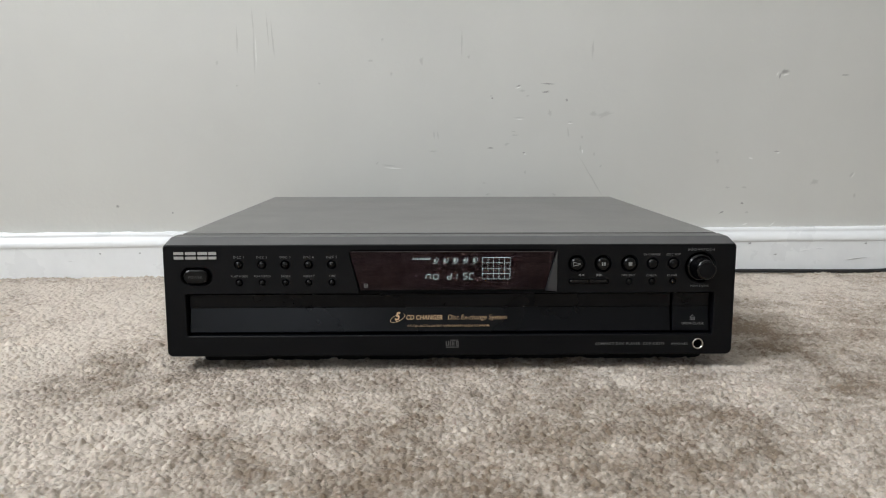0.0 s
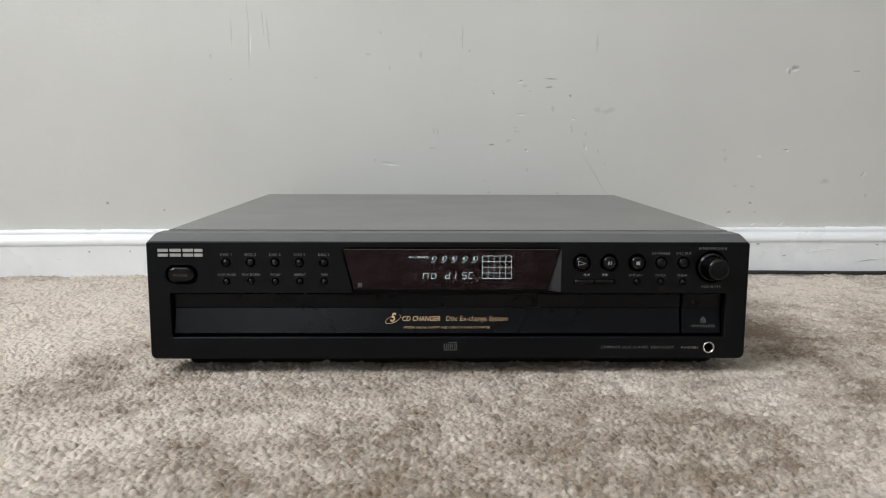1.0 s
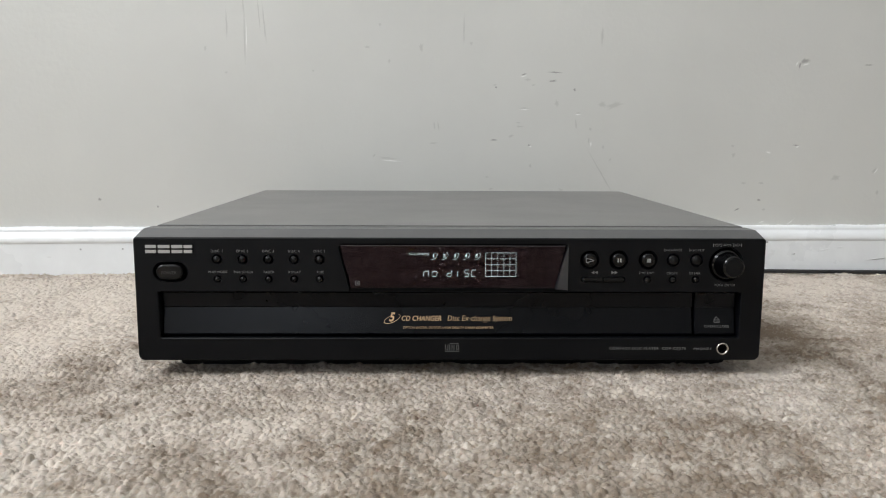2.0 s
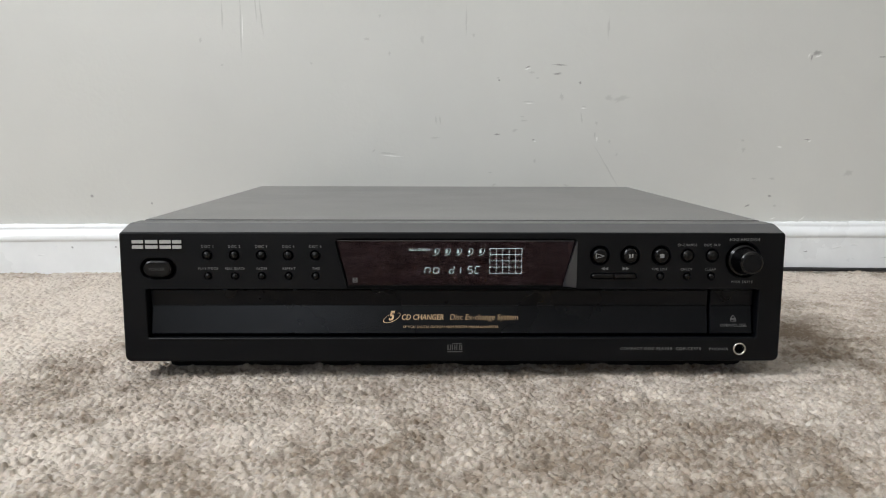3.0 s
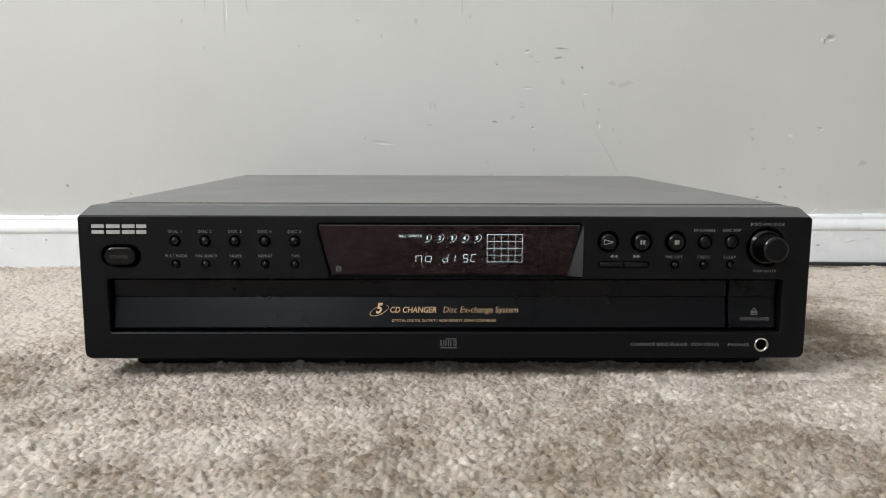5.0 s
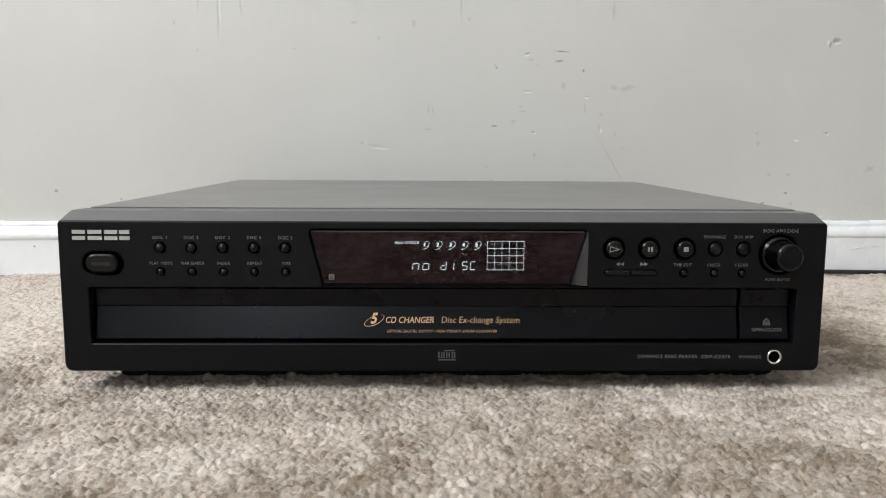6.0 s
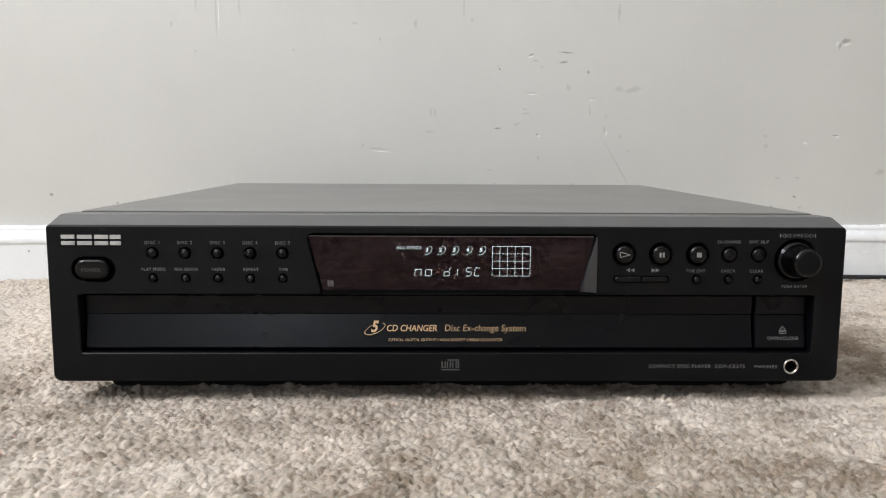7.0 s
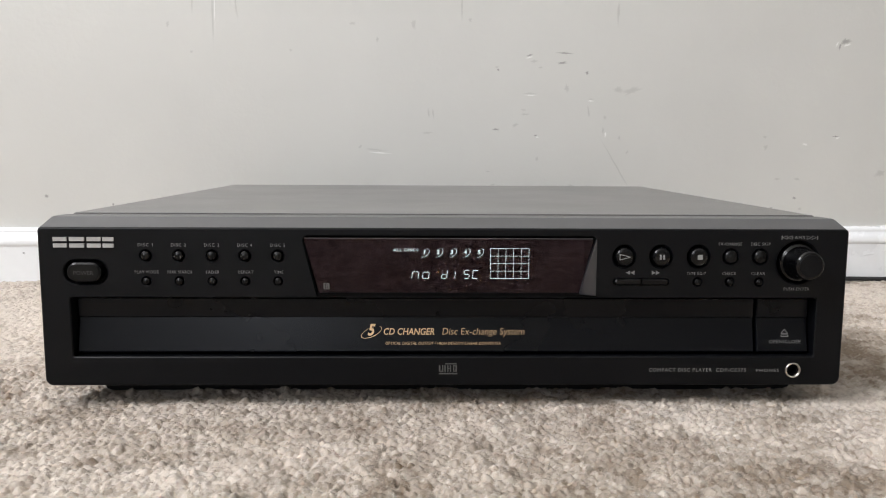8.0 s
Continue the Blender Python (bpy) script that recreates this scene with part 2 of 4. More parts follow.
def prism(bm, outline, y0, y1, bevel=0.0):
    """A plate with the outline, its front at y0, its back at y1, with a small front bevel."""
    cx, cz = (sum(p[i] for p in outline) / len(outline) for i in (0, 1))
    back = loop(bm, outline, y1)
    side = loop(bm, outline, y0 + bevel)
    ring(bm, back, side)
    front = side
    if bevel:
        w, h = max(abs(p[0] - cx) for p in outline), max(abs(p[1] - cz) for p in outline)
        inner = [(cx + (x - cx) * (1 - bevel / w), cz + (z - cz) * (1 - bevel / h)) for x, z in outline]
        front = loop(bm, inner, y0)
        ring(bm, side, front)
    bm.faces.new(front)
    bm.faces.new(back[::-1])
    bmesh.ops.recalc_face_normals(bm, faces=bm.faces)


def tube(bm, points, r, n=8):
    rings = []
    for i, p in enumerate(points):
        d = (Vector(points[min(i + 1, len(points) - 1)]) - Vector(points[max(i - 1, 0)])).normalized()
        side = d.cross(Vector((0, 0, 1))).normalized()
        up = side.cross(d)
        rings.append([bm.verts.new(Vector(p) + r * (math.cos(2 * math.pi * k / n) * side + math.sin(2 * math.pi * k / n) * up)) for k in range(n)])
    for a, b in zip(rings, rings[1:]):
        ring(bm, a, b)
    bm.faces.new(rings[0]), bm.faces.new(rings[-1][::-1])


def value_noise(x, y, cell, seed):
    """Smooth noise in -1..1 over numpy arrays."""
    rng = np.random.RandomState(seed)
    grid = rng.uniform(-1, 1, (256, 256))
    u, v = x / cell + 100, y / cell + 100
    i, j = np.floor(u).astype(int), np.floor(v).astype(int)
    f, g = u - i, v - j
    f, g = f * f * (3 - 2 * f), g * g * (3 - 2 * g)
    at = lambda a, b: grid[a % 256, b % 256]
    return (at(i, j) * (1 - f) + at(i + 1, j) * f) * (1 - g) + (at(i, j + 1) * (1 - f) + at(i + 1, j + 1) * f) * g


# ---- the room ----
bm = bmesh.new()
box(bm, RX0 - 0.12, RX1 + 0.12, RY0 - 0.12, 0.12, -0.12, -0.0075)
floor = structure("floor", bm, M_BACKING, "carpeted greige floor of a plain room", "floor", ROOM)

bm = bmesh.new()
box(bm, RX0, RX1, 0, 0.12, -0.0075, RH)
wall_north = structure("wall_north", bm, M_WALL, "scuffed and dented off-white painted wall behind the player", "wall", ROOM)
bm = bmesh.new()
y0, y1, z0, z1 = WIN
box(bm, RX0 - 0.12, RX0, RY0 - 0.12, y0, -0.0075, RH)
box(bm, RX0 - 0.12, RX0, y1, 0.12, -0.0075, RH)
box(bm, RX0 - 0.12, RX0, y0, y1, -0.0075, z0)
box(bm, RX0 - 0.12, RX0, y0, y1, z1, RH)
structure("wall_west", bm, M_WALL, "off-white painted wall with a window opening", "wall", ROOM)
bm = bmesh.new()
box(bm, RX1, RX1 + 0.12, RY0 - 0.12, 0.12, -0.0075, RH)
structure("wall_east", bm, M_WALL, "plain off-white painted wall", "wall", ROOM)
bm = bmesh.new()
a, b, c, d = WIN2
box(bm, RX0, a, RY0 - 0.12, RY0, -0.0075, RH)
box(bm, b, RX1, RY0 - 0.12, RY0, -0.0075, RH)
box(bm, a, b, RY0 - 0.12, RY0, -0.0075, c)
box(bm, a, b, RY0 - 0.12, RY0, d, RH)
structure("wall_south", bm, M_WALL, "off-white painted wall with a window opening", "wall", ROOM)
bm = bmesh.new()
for a, b, c, d in ((a, a + 0.04, c, d), (b - 0.04, b, c, d), (a + 0.04, b - 0.04, c, c + 0.04), (a + 0.04, b - 0.04, d - 0.04, d)):
    box(bm, a, b, RY0 - 0.10, RY0 - 0.05, c, d)
structure("window_2", bm, M_FRAME, "white painted window frame set in the wall", "window", ROOM)
bm = bmesh.new()
box(bm, RX0 - 0.12, RX1 + 0.12, RY0 - 0.12, 0.12, RH, RH + 0.1)
structure("ceiling", bm, M_CEIL, "plain white painted ceiling", "ceiling", ROOM)
bm = bmesh.new()
for a, b, c, d in ((y0, y0 + 0.05, z0, z1), (y1 - 0.05, y1, z0, z1), (y0 + 0.05, y1 - 0.05, z0, z0 + 0.05), (y0 + 0.05, y1 - 0.05, z1 - 0.05, z1)):
    box(bm, RX0 - 0.10, RX0 - 0.05, a, b, c, d)
structure("window_1", bm, M_FRAME, "white painted window frame set in the wall", "window", ROOM)

# moulded skirting along the back wall: depth from the wall and height
SKIRT = [(0.0, -0.0075), (0.0125, -0.0075), (0.0125, 0.0402), (0.0123, 0.0411), (0.0132, 0.0418), (0.0139, 0.0430), (0.0140, 0.0456), (0.0132, 0.0485), (0.0112, 0.0520), (0.0092, 0.0542), (0.0086, 0.0556), (0.0088, 0.0566), (0.0080, 0.0592), (0.0062, 0.0602), (0.0, 0.0602)]
bm = bmesh.new()
cols = []
for k in range(83):
    x = RX0 + (RX1 - RX0) * k / 82
    cols.append([bm.verts.new((x, -d - 0.0003 * math.sin(x * 9) * (d > 0), z + 0.0004 * math.sin(x * 23 + z * 90))) for d, z in SKIRT])
for a, b in zip(cols, cols[1:]):
    for i in range(len(SKIRT) - 1):
        bm.faces.new((a[i], b[i], b[i + 1], a[i + 1]))
bm.faces.new(cols[0]), bm.faces.new(cols[-1][::-1])
bmesh.ops.recalc_face_normals(bm, faces=bm.faces)
baseboard = structure("baseboard", bm, M_TRIM, "white gloss-painted moulded baseboard with small scuffs", "baseboard", ROOM)
for p in baseboard.data.polygons:
    p.use_smooth = 0.04 < p.center.z < 0.0595
bm = bmesh.new()
rng = random.Random(17)
edge, high = [], 0.0004
for k in range(1200):
    x = -1.2 + 2.4 * k / 1199
    high = min(0.0011, max(0.0001, high + rng.uniform(-0.0003, 0.0003)))
    edge.append([bm.verts.new(p) for p in ((x, -0.0030, 0.0600), (x, -0.0012, 0.0602 + high * 0.75), (x, 0.0002, 0.0602 + high))])
for a, b in zip(edge, edge[1:]):
    for i in (0, 1):
        bm.faces.new((a[i], b[i], b[i + 1], a[i + 1]))
part("painted_edge", bm, M_TRIM, baseboard, "ragged bead of white paint on the wall", smooth=True)


# ---- marks on the wall and the skirting ----
def paint_mark(x, z, w, h, turn, material, parent=None, front=0.0, name="paint_mark"):
    """A worn spot, or the painted light or shade of a dent, of uneven outline, strongest in its middle and running out
    into the paint.
    """
    bm = bmesh.new()
    wear = bm.verts.layers.float.new("wear")
    rng = random.Random(int(x * 7 + z * 13))
    n, c, s = 18, math.cos(radians(turn)), math.sin(radians(turn))
    wob = [rng.uniform(0.5, 1.3) for _ in range(n)]
    rings = []
    for r, y, much in ((1.25, 0.00002, 0.0), (0.95, -0.00008, 0.3), (0.6, -0.00012, 0.85), (0.2, -0.00014, 1.0)):
        some = []
        for k in range(n):
            q = 2 * math.pi * k / n
            reach = r * (1 + (wob[k] - 1) * min(1.0, r))
            u, v = w / 2000 * reach * math.cos(q), h / 2000 * reach * math.sin(q)
            vert = bm.verts.new((x / 1000 + u * c - v * s, y - front, z / 1000 + u * s + v * c))
            vert[wear] = much
            some.append(vert)
        rings.append(some)
    for p, q in zip(rings, rings[1:]):
        ring(bm, p, q)
    bm.faces.new(rings[-1])
    bmesh.ops.recalc_face_normals(bm, faces=bm.faces)
    if max(bm.faces, key=lambda f: len(f.verts)).normal.y > 0:
        bmesh.ops.reverse_faces(bm, faces=bm.faces)
    return part(name, bm, material, parent or wall_north, smooth=True)


# dark scuffs, faint rubs, and spots where the paint is chipped or raised; dents are painted as a dark upper side over a
# pale lit lip
for row in ((101.0, 249.1, 7.4, 2.4, 15), (66.7, 233.3, 3.7, 2.6, 0), (140.7, 252.3, 17.1, 2.4, -2), (137.9, 241.7, 11.9, 3.0, 4), (166.1, 231.2, 3.7, 4.9, 20),
            (65.0, 168.6, 9.7, 2.4, 0), (109.7, 162.3, 3.8, 2.0, 0), (461.5, 269.9, 12.9, 6.1, 12), (455.9, 264.7, 3.0, 9.1, -20), (547.1, 266.0, 9.9, 2.1, 0),
            (457.1, 163.8, 7.7, 2.0, 0), (-419.9, 94.0, 4.4, 4.0, 0), (-350.6, 85.0, 3.3, 2.9, 0), (412.7, 93.2, 4.6, 3.1, 0), (384.7, 81.0, 7.7, 2.7, 25)):
    paint_mark(*row, M_SCUFF_DENT)
for row in ((106.3, 243.0, 8.2, 3.0, 0), (113.9, 236.5, 6.0, 2.2, 0), (65.2, 236.2, 5.2, 2.2, 0), (143.7, 214.5, 6.0, 8.2, 10), (201.6, 213.2, 11.3, 6.8, 0),
            (217.6, 212.5, 22.6, 6.8, 20), (102.3, 208.2, 12.7, 1.8, 0), (171.3, 202.8, 6.0, 2.0, 0), (199.6, 298.7, 3.3, 25.2, 0), (26.3, 300.9, 2.2, 32.3, 0),
            (35.2, 285.9, 4.4, 5.1, 0), (169.0, 188.7, 2.3, 16.5, 10), (86.9, 173.8, 8.2, 3.4, 25), (97.3, 185.3, 10.5, 2.2, 0), (95.7, 190.1, 6.0, 2.2, 0),
            (111.7, 136.4, 3.8, 5.3, 0), (57.1, 122.4, 5.3, 2.3, 0), (61.8, 107.3, 6.8, 3.0, 25), (151.2, 106.8, 7.6, 3.0, -25), (185.9, 167.8, 2.6, 8.3, 0),
            (204.6, 160.3, 3.8, 5.3, 0), (214.2, 144.5, 2.3, 4.6, -30), (187.8, 182.7, 3.8, 4.5, 0), (202.3, 128.6, 2.0, 63.8, 32), (374.1, 162.4, 4.6, 3.1, 0),
            (375.5, 151.0, 5.4, 6.1, 0), (-260.5, 305.4, 2.2, 40.2, 0), (-239.5, 290.1, 1.7, 69.1, 0), (-240.2, 329.9, 1.7, 32.9, 3), (-221.9, 318.3, 1.7, 40.2, 3),
            (-215.6, 304.4, 2.2, 47.5, 5), (-76.7, 307.0, 3.6, 4.4, 0), (-286.4, 275.8, 3.6, 7.2, 0), (-262.7, 247.7, 3.6, 2.9, 0), (-157.9, 251.1, 3.6, 2.9, 0),
            (-65.5, 263.7, 2.9, 5.9, 0), (-92.2, 280.0, 7.3, 3.6, 0), (-26.6, 280.4, 5.9, 13.2, 0), (-9.9, 185.6, 2.2, 9.7, 4),
            (-4.7, 185.6, 2.2, 9.7, 4), (-68.1, 145.5, 23.8, 2.6, -4), (-84.4, 148.8, 5.9, 2.6, 40), (-10.7, 164.2, 11.9, 2.6, 5), (390.8, 114.9, 6.2, 3.1, 0),
            (414.7, 114.8, 7.7, 3.1, 0), (514.4, 122.2, 14.0, 7.8, 10), (566.2, 132.1, 9.3, 3.9, 55), (572.5, 103.3, 4.7, 7.0, 0), (419.8, 80.7, 6.2, 3.1, 0)):
    paint_mark(*row, M_FAINT)
for row in ((101.8, 247.2, 7.4, 1.9, 15), (103.1, 206.1, 12.7, 1.5, 0), (171.4, 200.6, 6.8, 1.7, 0), (111.7, 160.4, 3.8, 1.7, 0), (188.7, 164.1, 2.3, 6.8, 0),
            (464.1, 265.9, 9.9, 2.6, 14), (452.6, 266.9, 2.3, 6.8, -20), (460.0, 161.9, 5.4, 2.3, 20), (421.9, 154.7, 6.9, 2.9, -8), (-63.0, 142.1, 22.3, 1.9, -4),
            (567.9, 130.5, 9.3, 1.9, 55), (-237.0, 290.2, 1.4, 43.2, 0), (418.3, 64.4, 7.0, 2.0, 15), (456.2, 63.7, 12.5, 1.7, 38), (550.5, 61.0, 4.7, 2.4, 0)):
    paint_mark(*row, M_CHIP_DENT, name="chip_dent_light")
for x, z, w, h, turn, m in ((-441, 34, 3, 3, 0, M_TRIM_SCUFF), (-391, 34.3, 2.6, 2.6, 0, M_TRIM_SCUFF), (420.5, 39.6, 6, 2.6, 0, M_TRIM_SCUFF), (458, 24, 6, 2, 5, M_TRIM_SCUFF), (574, 16.8, 38, 1.0, 6, M_TRIM_SCUFF),
                            (586, 38.0, 4, 3, 0, M_TRIM_SCUFF), (499, 29, 16, 2, 8, M_TRIM_FAINT), (520, 32, 10, 2, 4, M_TRIM_FAINT), (403, 35, 12, 1.4, 0, M_TRIM_FAINT), (-478, 25, 8, 2, 0, M_TRIM_FAINT)):
    paint_mark(x, z, w, h, turn, m, baseboard, 0.0129)

# ---- power cable along the skirting ----
bm = bmesh.new()
pts = []
for k in range(61):
    x = 0.16 + 0.62 * k / 60
    lift = max(0.0, x - 0.60)
    pts.append((x, -0.0185 + 0.0025 * math.sin(x * 11) - (0.09 * (0.30 - x) if x < 0.30 else 0), 0.0042 - 0.0052 * x + 0.0009 * math.sin(x * 17 + 1) + 0.05 * lift))
pts += [(0.86, -0.022, 0.004), (0.98, -0.03, 0.0005), (1.2, -0.025, 0.0)]
tube(bm, pts, 0.0025, 10)
cable = new("power_cable", mesh_of(bm, "power_cable", M_CABLE, True))
cable.matrix_world = ROOM
tagged(cable, "thin black power cable lying along the baseboard", "cable")

# ---- the player ----
player = new("cd_player")
tagged(player, "black five-disc CD changer switched on, standing on the carpet", "cd player")

# front panel: outline with cut top corners, sections from face to ledge
def panel_outline(inset, top, cut, zc, grow=0.0):
    w, b = 0.2163 - inset, 0.0126 + inset
    return rounded([(-w, b), (w, b), (w, zc - inset), (w - cut, top - inset), (-w + cut, top - inset), (-w, zc - inset)], [0.0042, 0.0042, 0.0022, 0.0022, 0.0022, 0.0022], 5)


ROW1, ROW2 = 0.0836, 0.0699
DISCS = [-0.1600 + 0.01742 * k for k in range(5)]
LARGE = [0.0948, 0.1147, 0.1350]
EXCH, EDIT = (0.1525, 0.1686), (0.1350, 0.1525, 0.1685)
KNOB, JACK = (0.1892, 0.0806), (0.1897, 0.0211)
holes = [circle(x, ROW1 - 0.0001, 0.0031) for x in DISCS] + [circle(x, ROW2, 0.0023) for x in DISCS]
holes += [circle(x, ROW1, 0.0062) for x in LARGE] + [circle(x, ROW1, 0.0042) for x in EXCH]
holes += [circle(x, ROW2, 0.0023) for x in EDIT]
holes += [stadium(-0.2034, -0.1804, 0.0680, 0.0813), stadium(0.0894, 0.1194, 0.0681, 0.0718), circle(*KNOB, 0.0116, 40)]
jack_hole = circle(*JACK, 0.0040)
slot = rounded([(-0.2005, 0.0286), (0.2007, 0.0286), (0.2009, 0.0610), (-0.2009, 0.0610)], 0.0012, 3)
bay = rounded([(-0.0700, 0.0614), (0.0804, 0.0614), (0.0800, 0.0946), (-0.0782, 0.0946)], [0.0006, 0.0006, 0.003, 0.003], 4)

bm = bmesh.new()
sections = [(0.0, panel_outline(0.0009, 0.0985, 0.0014, 0.0974)), (0.0003, panel_outline(0.0003, 0.0985, 0.0014, 0.0974)), (0.0009, panel_outline(0.0, 0.0986, 0.0014, 0.0974)),
            (0.0080, panel_outline(0.0, 0.1035, 0.0044, 0.0986)), (0.0088, panel_outline(0.0, 0.10375, 0.0047, 0.0988)), (0.0101, panel_outline(0.0, 0.1038, 0.0048, 0.0989)),
            (0.0236, panel_outline(0.0, 0.1038, 0.0048, 0.0989)), (0.0242, panel_outline(0.0004, 0.1038, 0.0048, 0.0989)), (0.0243, panel_outline(0.0020, 0.1038, 0.0048, 0.0989))]
loops = [loop(bm, o, y) for y, o in sections[:3]]
for a, b in zip(loops, loops[1:]):
    ring(bm, a, b)
edges = ring_edges(bm, loops[0])
for outline, depth in [(h, 0.0045) for h in holes] + [(jack_hole, 0.006), (slot, 0.022)]:
    front = loop(bm, outline, 0.0)
    lip = loop(bm, outline, 0.0)
    cx, cz = (sum(p[i] for p in outline) / len(outline) for i in (0, 1))
    rim = 0.0006 if outline is slot else 0.00055
    for v in front:  # a softened rim
        out = Vector((v.co.x - cx, 0, v.co.z - cz))
        out = Vector((math.copysign(1, out.x), 0, math.copysign(1, out.z))) if outline is slot else out.normalized()
        v.co += rim * out
    for v in lip:
        v.co.y = rim * 0.8
    edges += ring_edges(bm, front)
    back = loop(bm, outline, depth)
    ring(bm, front, lip), ring(bm, lip, back)
front = loop(bm, bay, 0.0)
edges += ring_edges(bm, front)
bmesh.ops.triangle_fill(bm, use_beauty=True, use_dissolve=False, edges=edges, normal=(0, -1, 0))
bmesh.ops.recalc_face_normals(bm, faces=bm.faces)
front_panel = part("front_panel", bm, M_BLACK, player, "satin black moulded plastic front")
# bay walls, blackened to stand for the shade in the recess
bm = bmesh.new()
ring(bm, loop(bm, bay, 0.0), loop(bm, bay, 0.0048))
bmesh.ops.recalc_face_normals(bm, faces=bm.faces)
bmesh.ops.reverse_faces(bm, faces=bm.faces)
part("display_bay", bm, M_DARK, player, "recess round the display window, coloured dull black for its shade")

# slanting cheek at one end of the display bay
for a, b, top in ((0.0801, 0.0716, 0.0938),):
    bm = bmesh.new()
    v = [bm.verts.new(p) for p in ((a, 0.0002, top), (a, 0.0002, 0.0622), (b, 0.0046, 0.0622), (a, 0.0047, top), (a, 0.0047, 0.0622))]
    for f in ((0, 1, 2), (0, 2, 3), (1, 4, 2), (2, 4, 3), (0, 3, 4, 1)):
        bm.faces.new([v[i] for i in f])
    bmesh.ops.recalc_face_normals(bm, faces=bm.faces)
    part("bay_cheek", bm, M_CHEEK, player)

# same moulding as the face, with the light on it put into its colour
bm = bmesh.new()
loops = [loop(bm, o, y) for y, o in sections[2:]]
for a, b in zip(loops, loops[1:]):
    ring(bm, a, b)
bmesh.ops.recalc_face_normals(bm, faces=bm.faces)
part("panel_surround", bm, M_SHEEN, player, "sloping top and sides of the black front, coloured lighter for the light they catch")

bm = bmesh.new()
for a, b in ((-0.2060, -0.0790), (0.0805, 0.2060)):
    box(bm, a, b, 0.0044, 0.0060, 0.0625, 0.0955)
box(bm, -0.2045, 0.2045, 0.0215, 0.0230, 0.0280, 0.0618)
box(bm, -0.0785, 0.0800, 0.0050, 0.0062, 0.0600, 0.0638)
box(bm, -0.0785, 0.0800, 0.0050, 0.0062, 0.0922, 0.0952)
part("inner_panel", bm, M_DARK, player)

# top cover with folded edges, bottom tray, feet
def cover_outline(top):
    return rounded([(-0.2112, 0.0160), (0.2122, 0.0160), (0.2122, top - 0.0040), (0.2090, top), (-0.2080, top), (-0.2112, top - 0.0040)], [0.001, 0.001, 0.0025, 0.0025, 0.0025, 0.0025], 4)


bm = bmesh.new()
steps = [(0.0254, 0.1043), (0.0257, 0.1045), (0.150, 0.1059), (0.300, 0.1077), (0.3735, 0.1086), (0.3745, 0.1080)]
loops = [loop(bm, cover_outline(t), y) for y, t in steps]
for a, b in zip(loops, loops[1:]):
    ring(bm, a, b)
bm.faces.new(loops[0]), bm.faces.new(loops[-1][::-1])
bmesh.ops.recalc_face_normals(bm, faces=bm.faces)
part("top_cover", bm, M_COVER, player, "black painted sheet-steel top cover, greyed for the wall it reflects")
bm = bmesh.new()
box(bm, -0.2085, 0.2070, 0.0060, 0.3700, 0.0135, 0.0159)
bevel_all(bm, 0.0005, 1)
part("bottom_tray", bm, M_COVER, player)
# underside slab, its ends set to fill in the dark shade under the front
bm = bmesh.new()
box(bm, -0.1980, 0.2040, 0.0280, 0.3600, 0.0004, 0.0134)
bevel_all(bm, 0.0040, 2)
part("base_shade_plate", bm, M_RUBBER, player, "recessed black underside, widened to stand in for the shade below the front")
for x in (-0.160, 0.160):
    for y in (0.055, 0.320):
        bm = bmesh.new()
        prof = [(0.0195, 0.0046), (0.0205, 0.0040), (0.0200, -0.0010), (0.0185, -0.0020)]
        rings = [[bm.verts.new((x + r * math.cos(2 * math.pi * k / 28), y + r * math.sin(2 * math.pi * k / 28), z)) for k in range(28)] for r, z in prof]
        for a, b in zip(rings, rings[1:]):
            ring(bm, a, b)
        bm.faces.new(rings[0]), bm.faces.new(rings[-1][::-1])
        bmesh.ops.recalc_face_normals(bm, faces=bm.faces)
        part("foot", bm, M_RUBBER, player, "round black rubber foot")

# disc drawer and its folded front, open button of the same fold
FOLD = [(0.0062, 0.0594), (0.0066, 0.0591), (0.0066, 0.0495), (0.0083, 0.0493), (0.0083, 0.0490), (0.0075, 0.0488), (0.00376, 0.0310), (0.0041, 0.0302), (0.0054, 0.0298), (0.0210, 0.0298), (0.0210, 0.0594)]


def folded_front(bm, x0, x1, taper=0.0003):
    ends = [[bm.verts.new((x + (taper * (0.0602 - z) / 0.029 if x < 0 else -taper * (0.0602 - z) / 0.029 if x > 0.19 else 0.0), y, z)) for y, z in FOLD] for x in (x0, x0 + 0.0005, x1 - 0.0005, x1)]
    for v in ends[0] + ends[3]:
        v.co.y += 0.0005
    for a, b in zip(ends, ends[1:]):
        ring(bm, a, b)
    bm.faces.new(ends[0]), bm.faces.new(ends[-1][::-1])
    bmesh.ops.recalc_face_normals(bm, faces=bm.faces)


def fold_y(z):
    """Depth of the lower, sloping half of the fold at height z."""
    return 0.00376 + (0.0075 - 0.00376) * (z - 0.0310) / (0.0488 - 0.0310)


bm = bmesh.new()
folded_front(bm, -0.2000, 0.1694)
drawer = part("disc_drawer", bm, M_DRAWER, player, "closed glossy black disc drawer with gold lettering")
bm = bmesh.new()
folded_front(bm, 0.1712, 0.1997)
open_button = part("open_button", bm, M_DRAWER, player)


